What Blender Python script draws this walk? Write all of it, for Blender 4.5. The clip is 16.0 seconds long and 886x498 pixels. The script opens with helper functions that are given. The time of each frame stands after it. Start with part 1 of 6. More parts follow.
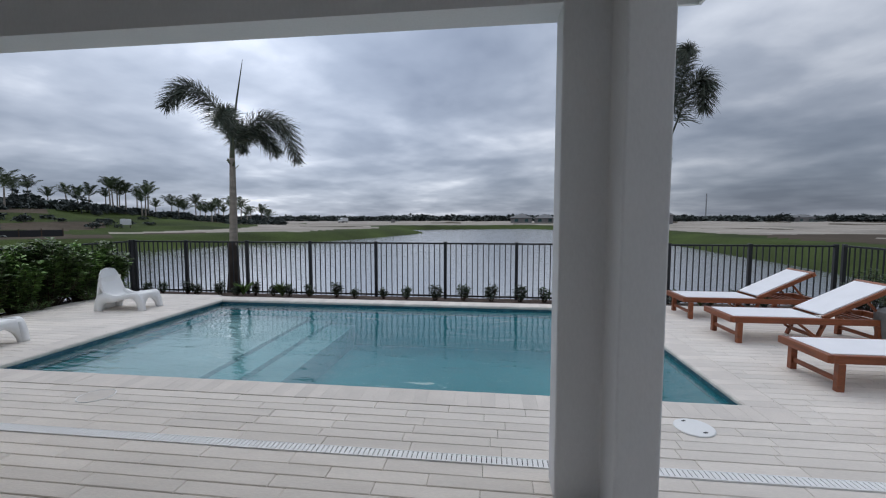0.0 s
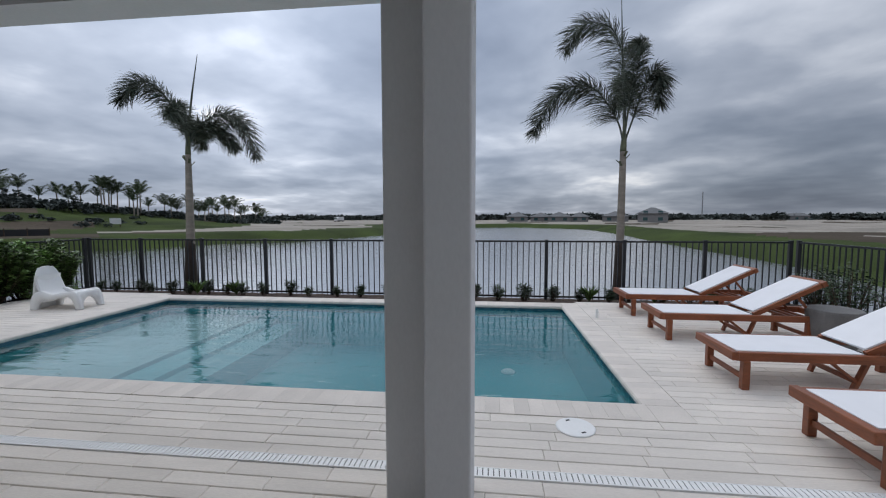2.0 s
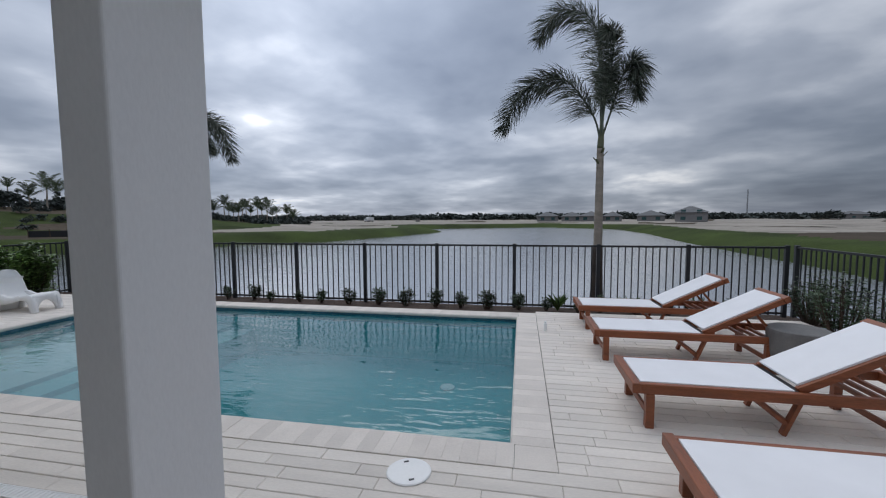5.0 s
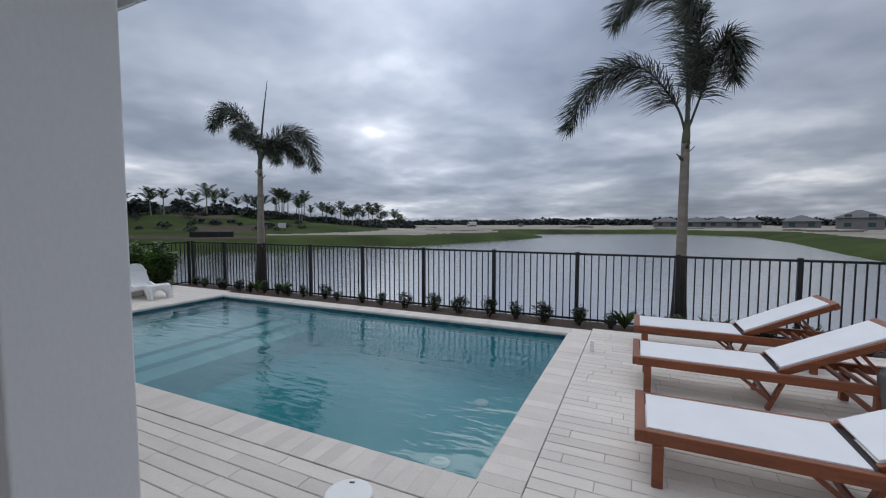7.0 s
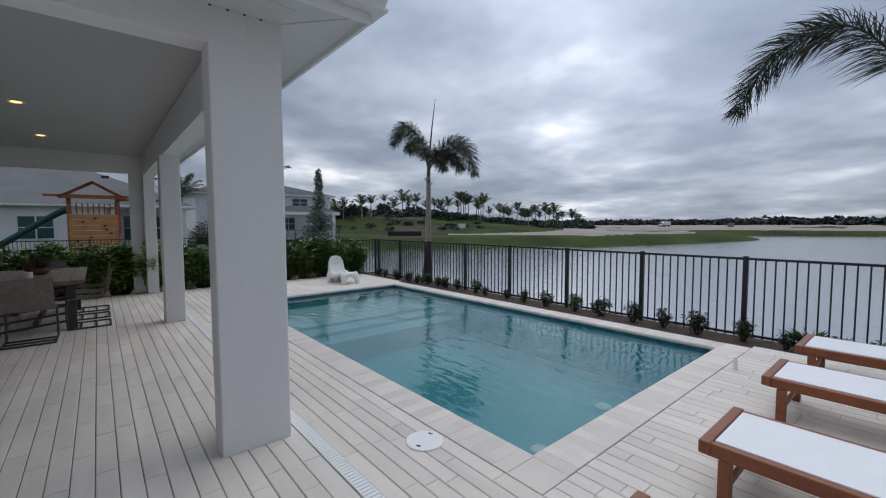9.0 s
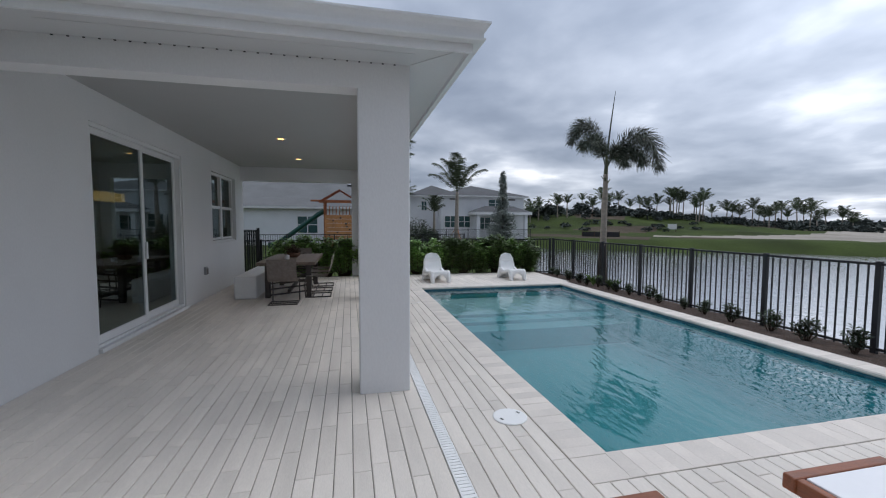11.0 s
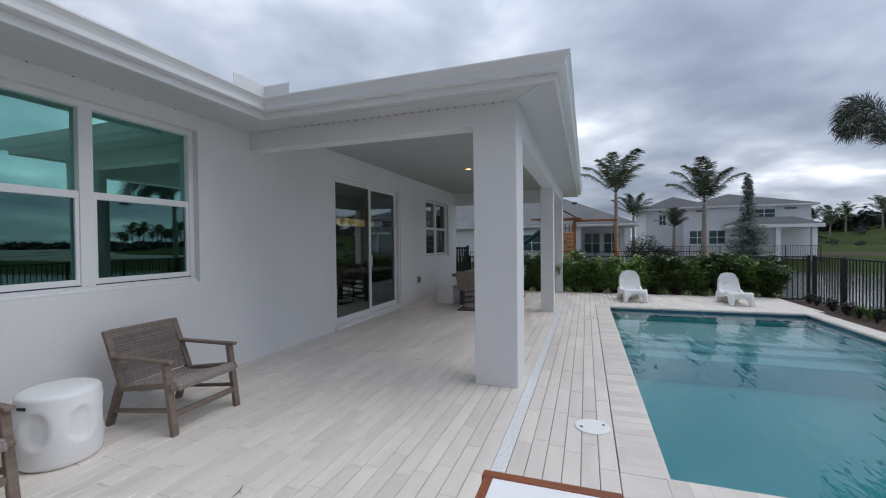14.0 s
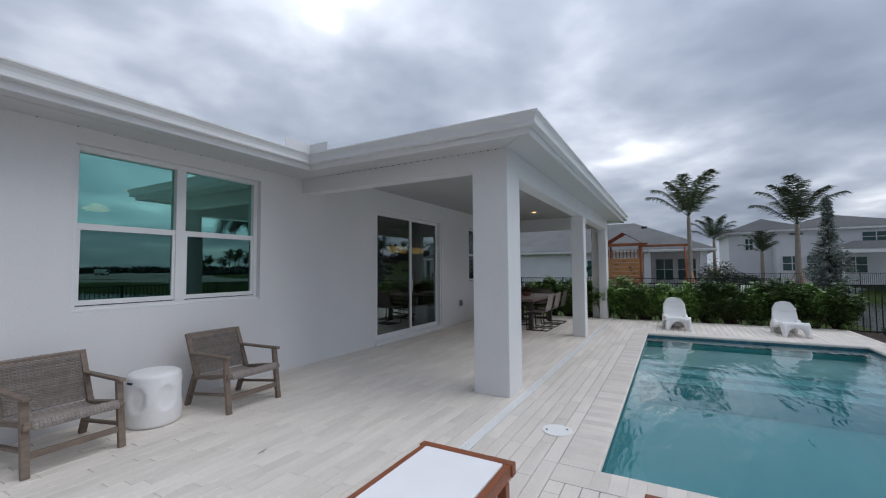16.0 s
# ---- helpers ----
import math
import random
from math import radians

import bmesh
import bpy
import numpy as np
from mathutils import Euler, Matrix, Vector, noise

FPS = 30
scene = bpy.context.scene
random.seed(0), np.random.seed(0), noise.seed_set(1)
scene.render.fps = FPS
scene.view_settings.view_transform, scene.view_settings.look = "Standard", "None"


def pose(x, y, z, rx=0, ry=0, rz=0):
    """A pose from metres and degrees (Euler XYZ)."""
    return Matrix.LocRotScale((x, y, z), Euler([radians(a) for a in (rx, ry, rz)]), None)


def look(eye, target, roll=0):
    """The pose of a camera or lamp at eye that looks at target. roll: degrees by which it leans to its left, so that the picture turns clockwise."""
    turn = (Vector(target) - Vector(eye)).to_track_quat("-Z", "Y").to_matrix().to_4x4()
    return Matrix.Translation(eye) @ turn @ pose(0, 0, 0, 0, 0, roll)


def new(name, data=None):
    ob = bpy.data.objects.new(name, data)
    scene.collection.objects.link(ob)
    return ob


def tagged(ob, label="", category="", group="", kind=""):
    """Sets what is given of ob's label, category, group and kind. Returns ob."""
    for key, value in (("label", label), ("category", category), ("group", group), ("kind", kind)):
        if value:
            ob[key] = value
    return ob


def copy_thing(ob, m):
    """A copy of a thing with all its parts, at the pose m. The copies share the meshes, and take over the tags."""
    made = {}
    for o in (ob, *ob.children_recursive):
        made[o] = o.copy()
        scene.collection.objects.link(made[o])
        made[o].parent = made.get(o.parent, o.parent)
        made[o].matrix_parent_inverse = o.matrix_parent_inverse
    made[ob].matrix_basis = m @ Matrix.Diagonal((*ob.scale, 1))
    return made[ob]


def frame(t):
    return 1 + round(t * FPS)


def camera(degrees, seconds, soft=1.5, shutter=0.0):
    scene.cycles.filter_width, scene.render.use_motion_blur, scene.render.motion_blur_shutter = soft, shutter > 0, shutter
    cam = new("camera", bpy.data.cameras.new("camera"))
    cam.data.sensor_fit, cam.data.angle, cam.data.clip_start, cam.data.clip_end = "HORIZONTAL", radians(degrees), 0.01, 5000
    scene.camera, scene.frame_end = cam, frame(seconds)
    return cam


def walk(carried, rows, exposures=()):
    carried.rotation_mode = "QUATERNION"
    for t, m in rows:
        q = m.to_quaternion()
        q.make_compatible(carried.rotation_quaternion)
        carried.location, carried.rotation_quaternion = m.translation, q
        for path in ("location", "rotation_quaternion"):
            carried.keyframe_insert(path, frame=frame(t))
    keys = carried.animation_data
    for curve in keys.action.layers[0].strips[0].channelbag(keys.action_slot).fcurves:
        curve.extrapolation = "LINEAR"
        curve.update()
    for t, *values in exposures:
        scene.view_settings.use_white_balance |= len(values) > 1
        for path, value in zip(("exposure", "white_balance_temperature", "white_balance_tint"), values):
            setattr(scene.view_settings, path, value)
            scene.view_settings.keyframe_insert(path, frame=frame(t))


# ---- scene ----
cam = camera(94.5, 16.0, 1.15)
PATH = [
    (0, (-0.798, 0.983, 1.531), (-1.034, 2.963, 1.386), -0.0),
    (0.5, (-0.58, 1.035, 1.494), (-0.818, 3.016, 1.354), 0.1),
    (1, (-0.368, 1.095, 1.505), (-0.6, 3.076, 1.361), 0.0),
    (1.5, (-0.167, 1.148, 1.492), (-0.391, 3.13, 1.345), 0.1),
    (2, (0.076, 1.193, 1.486), (-0.15, 3.175, 1.336), -0.1),
    (2.5, (0.311, 1.243, 1.507), (0.086, 3.225, 1.357), 0.0),
    (3, (0.526, 1.338, 1.507), (0.294, 3.318, 1.354), -0.1),
    (5.5, (1.55, 1.914, 1.544), (1.089, 3.855, 1.397), -0.3),
    (6, (1.746, 2.054, 1.543), (1.175, 3.965, 1.401), -0.3),
    (6.5, (1.939, 2.195, 1.556), (1.235, 4.063, 1.423), -0.2),
    (7, (2.135, 2.291, 1.544), (1.281, 4.095, 1.418), -0.0),
    (7.5, (2.315, 2.384, 1.523), (1.3, 4.103, 1.4), 0.2),
    (8, (2.505, 2.42, 1.527), (1.316, 4.024, 1.409), 0.2),
    (8.5, (2.721, 2.391, 1.528), (1.356, 3.848, 1.409), 0.0),
    (9, (2.936, 2.37, 1.543), (1.409, 3.656, 1.42), -0.2),
    (9.2, (3.041, 2.396, 1.561), (1.446, 3.595, 1.43), -0.3),
    (11.3, (3.675, 2.959, 1.527), (1.705, 3.284, 1.407), -0.0),
    (11.5, (3.686, 3.034, 1.526), (1.704, 3.276, 1.408), -0.2),
    (12, (3.804, 3.251, 1.533), (1.807, 3.281, 1.422), -0.3),
    (12.5, (3.942, 3.444, 1.499), (1.952, 3.273, 1.4), -0.4),
    (13, (4.056, 3.636, 1.492), (2.09, 3.281, 1.41), -0.4),
    (13.5, (4.114, 3.84, 1.468), (2.184, 3.318, 1.411), -0.4),
    (14, (4.138, 4.047, 1.481), (2.25, 3.386, 1.451), -0.6),
    (14.5, (4.168, 4.263, 1.52), (2.323, 3.491, 1.514), -0.4),
    (15, (4.256, 4.503, 1.5), (2.45, 3.643, 1.528), -0.4),
    (15.5, (4.41, 4.772, 1.477), (2.638, 3.847, 1.538), -0.5),
    (16, (4.525, 5.037, 1.484), (2.778, 4.067, 1.581), -0.4),
]
walk(cam, [(t, look(eye, target, roll)) for t, eye, target, roll in PATH],
     [(0, -0.18), (3, -0.25), (5.5, -0.36), (7, -0.38), (9, -0.25), (11.5, 0.03), (12.5, 0.1), (14, 0.02), (16, -0.08)])

# ---- sky and sun ----
world = bpy.data.worlds.new("overcast_sky")
scene.world = world
world.use_nodes = True


def build_sky(nt):
    nodes, links = nt.nodes, nt.links
    nodes.clear()
    out = nodes.new("ShaderNodeOutputWorld")
    bg = nodes.new("ShaderNodeBackground")
    coord = nodes.new("ShaderNodeTexCoord")
    sep = nodes.new("ShaderNodeSeparateXYZ")
    links.new(coord.outputs["Generated"], sep.inputs[0])

    def calc(op, a, b=0.0, c=None):
        n = nodes.new("ShaderNodeMath")
        n.operation = op
        for k, v in enumerate((a, b) if c is None else (a, b, c)):
            if isinstance(v, (int, float)):
                n.inputs[k].default_value = v
            else:
                links.new(v, n.inputs[k])
        return n.outputs[0]

    up = calc("MAXIMUM", sep.outputs[2], 0.0)
    flat = calc("ADD", up, 0.17)
    comb = nodes.new("ShaderNodeCombineXYZ")
    links.new(calc("DIVIDE", sep.outputs[0], flat), comb.inputs[0])
    links.new(calc("DIVIDE", sep.outputs[1], flat), comb.inputs[1])

    def cloud(scale, detail, rough, shift, stretch):
        m = nodes.new("ShaderNodeMapping")
        m.inputs["Location"].default_value = shift
        m.inputs["Scale"].default_value = stretch
        m.inputs["Rotation"].default_value = (0, 0, 0.35)
        links.new(comb.outputs[0], m.inputs[0])
        n = nodes.new("ShaderNodeTexNoise")
        n.inputs["Scale"].default_value, n.inputs["Detail"].default_value = scale, detail
        n.inputs["Roughness"].default_value = rough
        n.inputs["Distortion"].default_value = 0.15
        links.new(m.outputs[0], n.inputs["Vector"])
        return n.outputs[0]

    big = cloud(0.72, 4.0, 0.5, SKY_SHIFT, (1.0, 1.0, 1))
    small = cloud(2.0, 5.0, 0.52, (4.2, 1.3, 0), (1.0, 1.0, 1))
    mixed = calc("ADD", calc("MULTIPLY", big, 0.74), calc("MULTIPLY", small, 0.26))
    ramp = nodes.new("ShaderNodeValToRGB")
    links.new(mixed, ramp.inputs[0])
    el = ramp.color_ramp.elements
    el[0].position, el[0].color = 0.34, (0.195, 0.235, 0.318, 1)
    el[1].position, el[1].color = 0.67, (1.22, 1.23, 1.26, 1)
    for p, c in ((0.44, (0.285, 0.333, 0.427, 1)), (0.53, (0.43, 0.482, 0.585, 1)), (0.60, (0.67, 0.72, 0.82, 1))):
        e = el.new(p)
        e.color = c
    sky = nodes.new("ShaderNodeTexSky")
    sky.sky_type, sky.sun_disc = "NISHITA", False
    sky.sun_elevation, sky.sun_rotation = SUN_EL, SUN_ROT
    dim = nodes.new("ShaderNodeVectorMath")
    dim.operation = "SCALE"
    links.new(sky.outputs[0], dim.inputs[0])
    dim.inputs["Scale"].default_value = 0.08
    # an overcast sky is brighter towards the zenith
    lift = nodes.new("ShaderNodeVectorMath")
    lift.operation = "SCALE"
    links.new(ramp.outputs[0], lift.inputs[0])
    # and round the veiled sun
    dot = nodes.new("ShaderNodeVectorMath")
    dot.operation = "DOT_PRODUCT"
    links.new(coord.outputs["Generated"], dot.inputs[0])
    dot.inputs[1].default_value = SUN_WAY
    glow = calc("POWER", calc("MAXIMUM", dot.outputs["Value"], 0.0), 6.5)
    # the cloud is thicker towards the east
    veil = calc("MULTIPLY_ADD", sep.outputs[0], -0.16, 0.80)
    links.new(calc("MULTIPLY", calc("MULTIPLY_ADD", up, 1.05, 0.80), calc("MULTIPLY_ADD", glow, 0.52, veil)), lift.inputs["Scale"])
    mix = nodes.new("ShaderNodeMix")
    mix.data_type = "RGBA"
    mix.inputs[0].default_value = 0.94
    links.new(dim.outputs[0], mix.inputs[6])
    links.new(lift.outputs[0], mix.inputs[7])
    links.new(mix.outputs[2], bg.inputs[0])
    bg.inputs[1].default_value = SKY_STRENGTH
    links.new(bg.outputs[0], out.inputs[0])


SKY_SHIFT = (2.3, 0.4, 0)
SKY_STRENGTH = 1.2
SUN_EL, SUN_ROT = radians(53), radians(-12)
SUN_WAY = (-0.354, 0.877, 0.326)
build_sky(world.node_tree)
sun = new("sun", bpy.data.lights.new("sun", "SUN"))
sun.data.energy, sun.data.angle, sun.data.color = 1.0, radians(50), (1.0, 0.985, 0.96)
sun.matrix_world = look((-0.12, 0.58, 0.80), (0, 0, 0))

# ---- materials ----
MATS = {}


def mat(name, col, rough=0.6, var=0.18, scale=3.0, fine=40.0, bump=0.15, metal=0.0, rnd=0.0, stretch=(1, 1, 1), spec=0.5, depth=0.01):
    """A procedural surface: base colour varied at two scales, fine relief, and a tint of its own for each object."""
    if name in MATS:
        return MATS[name]
    m = bpy.data.materials.new(name)
    m.use_nodes = True
    nt = m.node_tree
    nodes, links = nt.nodes, nt.links
    b = nodes["Principled BSDF"]
    b.inputs["Roughness"].default_value, b.inputs["Metallic"].default_value = rough, metal
    b.inputs["Specular IOR Level"].default_value = spec
    co = nodes.new("ShaderNodeTexCoord")
    mp = nodes.new("ShaderNodeMapping")
    mp.inputs["Scale"].default_value = stretch
    info = nodes.new("ShaderNodeObjectInfo")
    off = nodes.new("ShaderNodeVectorMath")
    off.operation = "SCALE"
    off.inputs[0].default_value = (37, 53, 71)
    links.new(info.outputs["Random"], off.inputs["Scale"])
    links.new(co.outputs["Object"], mp.inputs[0])
    add = nodes.new("ShaderNodeVectorMath")
    links.new(mp.outputs[0], add.inputs[0])
    links.new(off.outputs[0], add.inputs[1])
    noises = []
    for sc, det in ((scale, 4.0), (fine, 3.0)):
        n = nodes.new("ShaderNodeTexNoise")
        n.inputs["Scale"].default_value, n.inputs["Detail"].default_value = sc, det
        links.new(add.outputs[0], n.inputs["Vector"])
        noises.append(n.outputs[0])

    def lerp(value, lo, hi):
        r = nodes.new("ShaderNodeMapRange")
        r.inputs[1].default_value, r.inputs[2].default_value = 0.25, 0.75
        r.inputs[3].default_value, r.inputs[4].default_value = lo, hi
        links.new(value, r.inputs[0])
        return r.outputs[0]

    def times(a, c):
        n = nodes.new("ShaderNodeMath")
        n.operation = "MULTIPLY"
        links.new(a, n.inputs[0])
        links.new(c, n.inputs[1])
        return n.outputs[0]

    f = times(lerp(noises[0], 1 - var, 1 + var), lerp(noises[1], 1 - var * 0.6, 1 + var * 0.6))
    if rnd:
        geo = nodes.new("ShaderNodeNewGeometry")
        f = times(f, lerp(info.outputs["Random"], 1 - rnd, 1 + rnd))
        f = times(f, lerp(geo.outputs["Random Per Island"], 1 - rnd, 1 + rnd))
    sc = nodes.new("ShaderNodeVectorMath")
    sc.operation = "SCALE"
    sc.inputs[0].default_value = col
    links.new(f, sc.inputs["Scale"])
    links.new(sc.outputs[0], b.inputs["Base Color"])
    links.new(lerp(noises[0], rough - 0.06, min(1, rough + 0.06)), b.inputs["Roughness"])
    if bump:
        bm_ = nodes.new("ShaderNodeBump")
        bm_.inputs["Strength"].default_value, bm_.inputs["Distance"].default_value = bump, depth
        links.new(noises[1], bm_.inputs["Height"])
        links.new(bm_.outputs[0], b.inputs["Normal"])
    MATS[name] = m
    return m


def water_mat(name, tint, gloss, wave, strength, deep, stretch=(1, 1, 1), body=None, cloudy=0.0, tall=0.05, mirror=1.0):
    """Clear water: see-through below, mirror gloss above, ruffled by the wind."""
    m = bpy.data.materials.new(name)
    m.use_nodes = True
    nt = m.node_tree
    nodes, links = nt.nodes, nt.links
    nodes.clear()
    out = nodes.new("ShaderNodeOutputMaterial")
    co = nodes.new("ShaderNodeTexCoord")
    mp = nodes.new("ShaderNodeMapping")
    mp.inputs["Scale"].default_value = stretch
    links.new(co.outputs["Object"], mp.inputs[0])
    hs = []
    for sc, det in ((wave, 2.0), (wave * 3.3, 2.0)):
        n = nodes.new("ShaderNodeTexNoise")
        n.inputs["Scale"].default_value, n.inputs["Detail"].default_value = sc, det if deep else 1.0
        n.inputs["Distortion"].default_value = 0.6 if deep else 0.35
        links.new(mp.outputs[0], n.inputs["Vector"])
        hs.append(n.outputs[0])
    h = nodes.new("ShaderNodeMath")
    h.operation = "MULTIPLY_ADD"
    links.new(hs[1], h.inputs[0])
    h.inputs[1].default_value = 0.28
    links.new(hs[0], h.inputs[2])
    bp = nodes.new("ShaderNodeBump")
    bp.inputs["Strength"].default_value, bp.inputs["Distance"].default_value = strength, tall
    links.new(h.outputs[0], bp.inputs["Height"])
    fr = nodes.new("ShaderNodeFresnel")
    fr.inputs[0].default_value = 1.26 if deep else 1.57
    links.new(bp.outputs[0], fr.inputs["Normal"])
    gl = nodes.new("ShaderNodeBsdfGlossy")
    gl.inputs["Roughness"].default_value = gloss
    gl.inputs["Color"].default_value = (mirror, mirror, mirror, 1)
    links.new(bp.outputs[0], gl.inputs["Normal"])
    if deep:
        low = nodes.new("ShaderNodeBsdfDiffuse")
        low.inputs["Color"].default_value = (*tint, 1)
    else:
        low = nodes.new("ShaderNodeBsdfTransparent")
        low.inputs["Color"].default_value = (*tint, 1)
    if body:
        # the water's own colour, scattered back from within
        back = nodes.new("ShaderNodeBsdfDiffuse")
        back.inputs["Color"].default_value = (*body, 1)
        both = nodes.new("ShaderNodeMixShader")
        # the shallow end shows its floor, the deep end its own colour
        xs = nodes.new("ShaderNodeSeparateXYZ")
        links.new(co.outputs["Object"], xs.inputs[0])
        rise = nodes.new("ShaderNodeMapRange")
        rise.interpolation_type = "SMOOTHSTEP"
        rise.inputs["From Min"].default_value, rise.inputs["From Max"].default_value = -4.7, -2.6
        rise.inputs["To Min"].default_value, rise.inputs["To Max"].default_value = 0.16, cloudy
        links.new(xs.outputs[0], rise.inputs[0])
        links.new(rise.outputs[0], both.inputs[0])
        links.new(low.outputs[0], both.inputs[1])
        links.new(back.outputs[0], both.inputs[2])
        low = both
    mix = nodes.new("ShaderNodeMixShader")
    links.new(fr.outputs[0], mix.inputs[0])
    links.new(low.outputs[0], mix.inputs[1])
    links.new(gl.outputs[0], mix.inputs[2])
    links.new(mix.outputs[0], out.inputs[0])
    return m


def glass_mat(name, tint, sheen, amount):
    """Coated window glass: a tinted mirror sheen over a tinted clear pane."""
    m = bpy.data.materials.new(name)
    m.use_nodes = True
    nodes, links = m.node_tree.nodes, m.node_tree.links
    nodes.clear()
    out = nodes.new("ShaderNodeOutputMaterial")
    gl = nodes.new("ShaderNodeBsdfGlossy")
    gl.inputs["Roughness"].default_value = 0.0
    gl.inputs["Color"].default_value = (*sheen, 1)
    tr = nodes.new("ShaderNodeBsdfTransparent")
    tr.inputs["Color"].default_value = (*tint, 1)
    mix = nodes.new("ShaderNodeMixShader")
    mix.inputs[0].default_value = amount
    links.new(tr.outputs[0], mix.inputs[1])
    links.new(gl.outputs[0], mix.inputs[2])
    links.new(mix.outputs[0], out.inputs[0])
    return m


def glow_mat(name, col, strength):
    m = bpy.data.materials.new(name)
    m.use_nodes = True
    b = m.node_tree.nodes["Principled BSDF"]
    b.inputs["Base Color"].default_value = (*col, 1)
    b.inputs["Emission Color"].default_value = (*col, 1)
    b.inputs["Emission Strength"].default_value = strength
    return m


STUCCO = mat("white_stucco", (0.72, 0.72, 0.725), 0.85, 0.045, 0.9, 70, 0.2, stretch=(1, 1, 0.45), depth=0.004)
# white ceiling paint, with the shade under the roof put into its grey
CEIL = mat("shaded_ceiling_stucco", (0.46, 0.46, 0.46), 0.9, 0.04, 1.0, 120, 0.25)
TRIM = mat("white_trim", (0.74, 0.745, 0.75), 0.4, 0.03, 2, 60, 0.03)
# white vinyl, darkened below the trim's tone to carry the eaves' underside shade
SOFFIT = mat("shaded_soffit_vinyl", (0.60, 0.605, 0.61), 0.5, 0.03, 2, 60, 0.03)
PAVER = mat("limestone_paver", (0.72, 0.665, 0.605), 0.75, 0.10, 2.2, 70, 0.3, rnd=0.04, stretch=(0.5, 2.2, 1), depth=0.004)
JOINT = mat("joint_sand", (0.27, 0.25, 0.23), 0.95, 0.2, 6, 90, 0.4)
COPING = mat("cream_coping", (0.71, 0.65, 0.59), 0.65, 0.09, 3, 80, 0.2, rnd=0.045, depth=0.004)
TILE = mat("waterline_tile", (0.05, 0.13, 0.19), 0.25, 0.15, 9, 50, 0.05)
# light lost in deeper water is put into the plaster: basin bluest, shelf palest
PLASTER = mat("depth_tinted_plaster", (0.08, 0.40, 0.44), 0.7, 0.10, 1.0, 30, 0.05)
SHELF = mat("pale_plaster", (0.42, 0.56, 0.575), 0.7, 0.10, 1.2, 30, 0.05)
STEPM = mat("depth_tinted_step_plaster", (0.24, 0.50, 0.525), 0.7, 0.10, 1.2, 30, 0.05)
BLACK = mat("black_powdercoat", (0.018, 0.019, 0.023), 0.42, 0.15, 8, 90, 0.05)
SOIL = mat("bark_mulch", (0.07, 0.045, 0.033), 0.95, 0.45, 7, 45, 0.9, depth=0.03)
GRASS = mat("lawn_grass", (0.045, 0.064, 0.018), 0.95, 0.5, 0.13, 7, 0.6, depth=0.06, spec=0.08)
SAND = mat("bare_sand", (0.33, 0.30, 0.262), 0.95, 0.3, 0.09, 1.1, 0.3, depth=0.1, spec=0.08)
EARTH = mat("dark_earth", (0.078, 0.062, 0.046), 0.95, 0.35, 0.15, 2.0, 0.4, depth=0.1, spec=0.08)
TEAK = mat("oiled_eucalyptus", (0.24, 0.072, 0.028), 0.45, 0.28, 3, 30, 0.12, stretch=(1, 8, 8))
TEAKY = mat("oiled_eucalyptus_cross", (0.24, 0.072, 0.028), 0.45, 0.28, 3, 30, 0.12, stretch=(8, 1, 8))
SLING = mat("white_mesh_sling", (0.86, 0.86, 0.88), 0.6, 0.03, 5, 400, 0.15, depth=0.002)
WEBBING = mat("dark_webbing", (0.05, 0.05, 0.055), 0.8, 0.2, 8, 80, 0.2)
WHITEPL = mat("white_moulded_plastic", (0.88, 0.88, 0.87), 0.42, 0.03, 3, 50, 0.03)
CERAMIC = mat("white_ceramic", (0.80, 0.80, 0.80), 0.4, 0.04, 5, 40, 0.06)
GREYWOOD = mat("weathered_wood", (0.19, 0.145, 0.115), 0.7, 0.25, 4, 45, 0.3, stretch=(1.5, 1.5, 6), depth=0.003)
ROPE = mat("taupe_rope", (0.27, 0.235, 0.215), 0.85, 0.2, 20, 160, 0.4, rnd=0.12, depth=0.002)
BRONZE = mat("dark_bronze_frame", (0.06, 0.048, 0.042), 0.5, 0.2, 5, 60, 0.05)
CONCRETE = mat("grey_concrete", (0.17, 0.165, 0.16), 0.85, 0.15, 6, 60, 0.3)
TRUNK = mat("palm_trunk", (0.30, 0.26, 0.22), 0.9, 0.25, 3, 40, 0.6, stretch=(1, 1, 4))
SHAFT = mat("palm_crownshaft", (0.12, 0.13, 0.075), 0.6, 0.25, 3, 30, 0.2)
FROND = mat("palm_frond", (0.100, 0.116, 0.090), 0.6, 0.35, 3, 20, 0.0, rnd=0.25)
FROND2 = mat("palm_frond_green", (0.078, 0.105, 0.055), 0.6, 0.35, 3, 20, 0.0, rnd=0.25)
SLEEVE = mat("dark_trunk_base", (0.055, 0.042, 0.035), 0.95, 0.3, 4, 40, 0.6)
FARWALL = mat("far_grey_stucco", (0.21, 0.205, 0.205), 0.9, 0.1, 0.5, 10, 0.1)
LEAF = mat("hedge_leaf", (0.15, 0.25, 0.07), 0.38, 0.35, 2, 20, 0.0, rnd=0.42)
LEAFD = mat("dark_leaf", (0.035, 0.06, 0.028), 0.5, 0.35, 2, 20, 0.0, rnd=0.3)
CONIFER = mat("grey_green_needles", (0.235, 0.26, 0.245), 0.8, 0.35, 3, 20, 0.0, rnd=0.3)
TWIG = mat("brown_twig", (0.08, 0.055, 0.04), 0.9, 0.2, 8, 60, 0.2)
SHINGLE = mat("grey_roof_tile", (0.145, 0.15, 0.155), 0.85, 0.2, 0.6, 14, 0.5, depth=0.04)
CEDAR = mat("stained_cedar", (0.30, 0.095, 0.035), 0.65, 0.25, 3, 30, 0.2)
CEDARL = mat("pale_cedar", (0.50, 0.23, 0.09), 0.65, 0.2, 3, 30, 0.2)
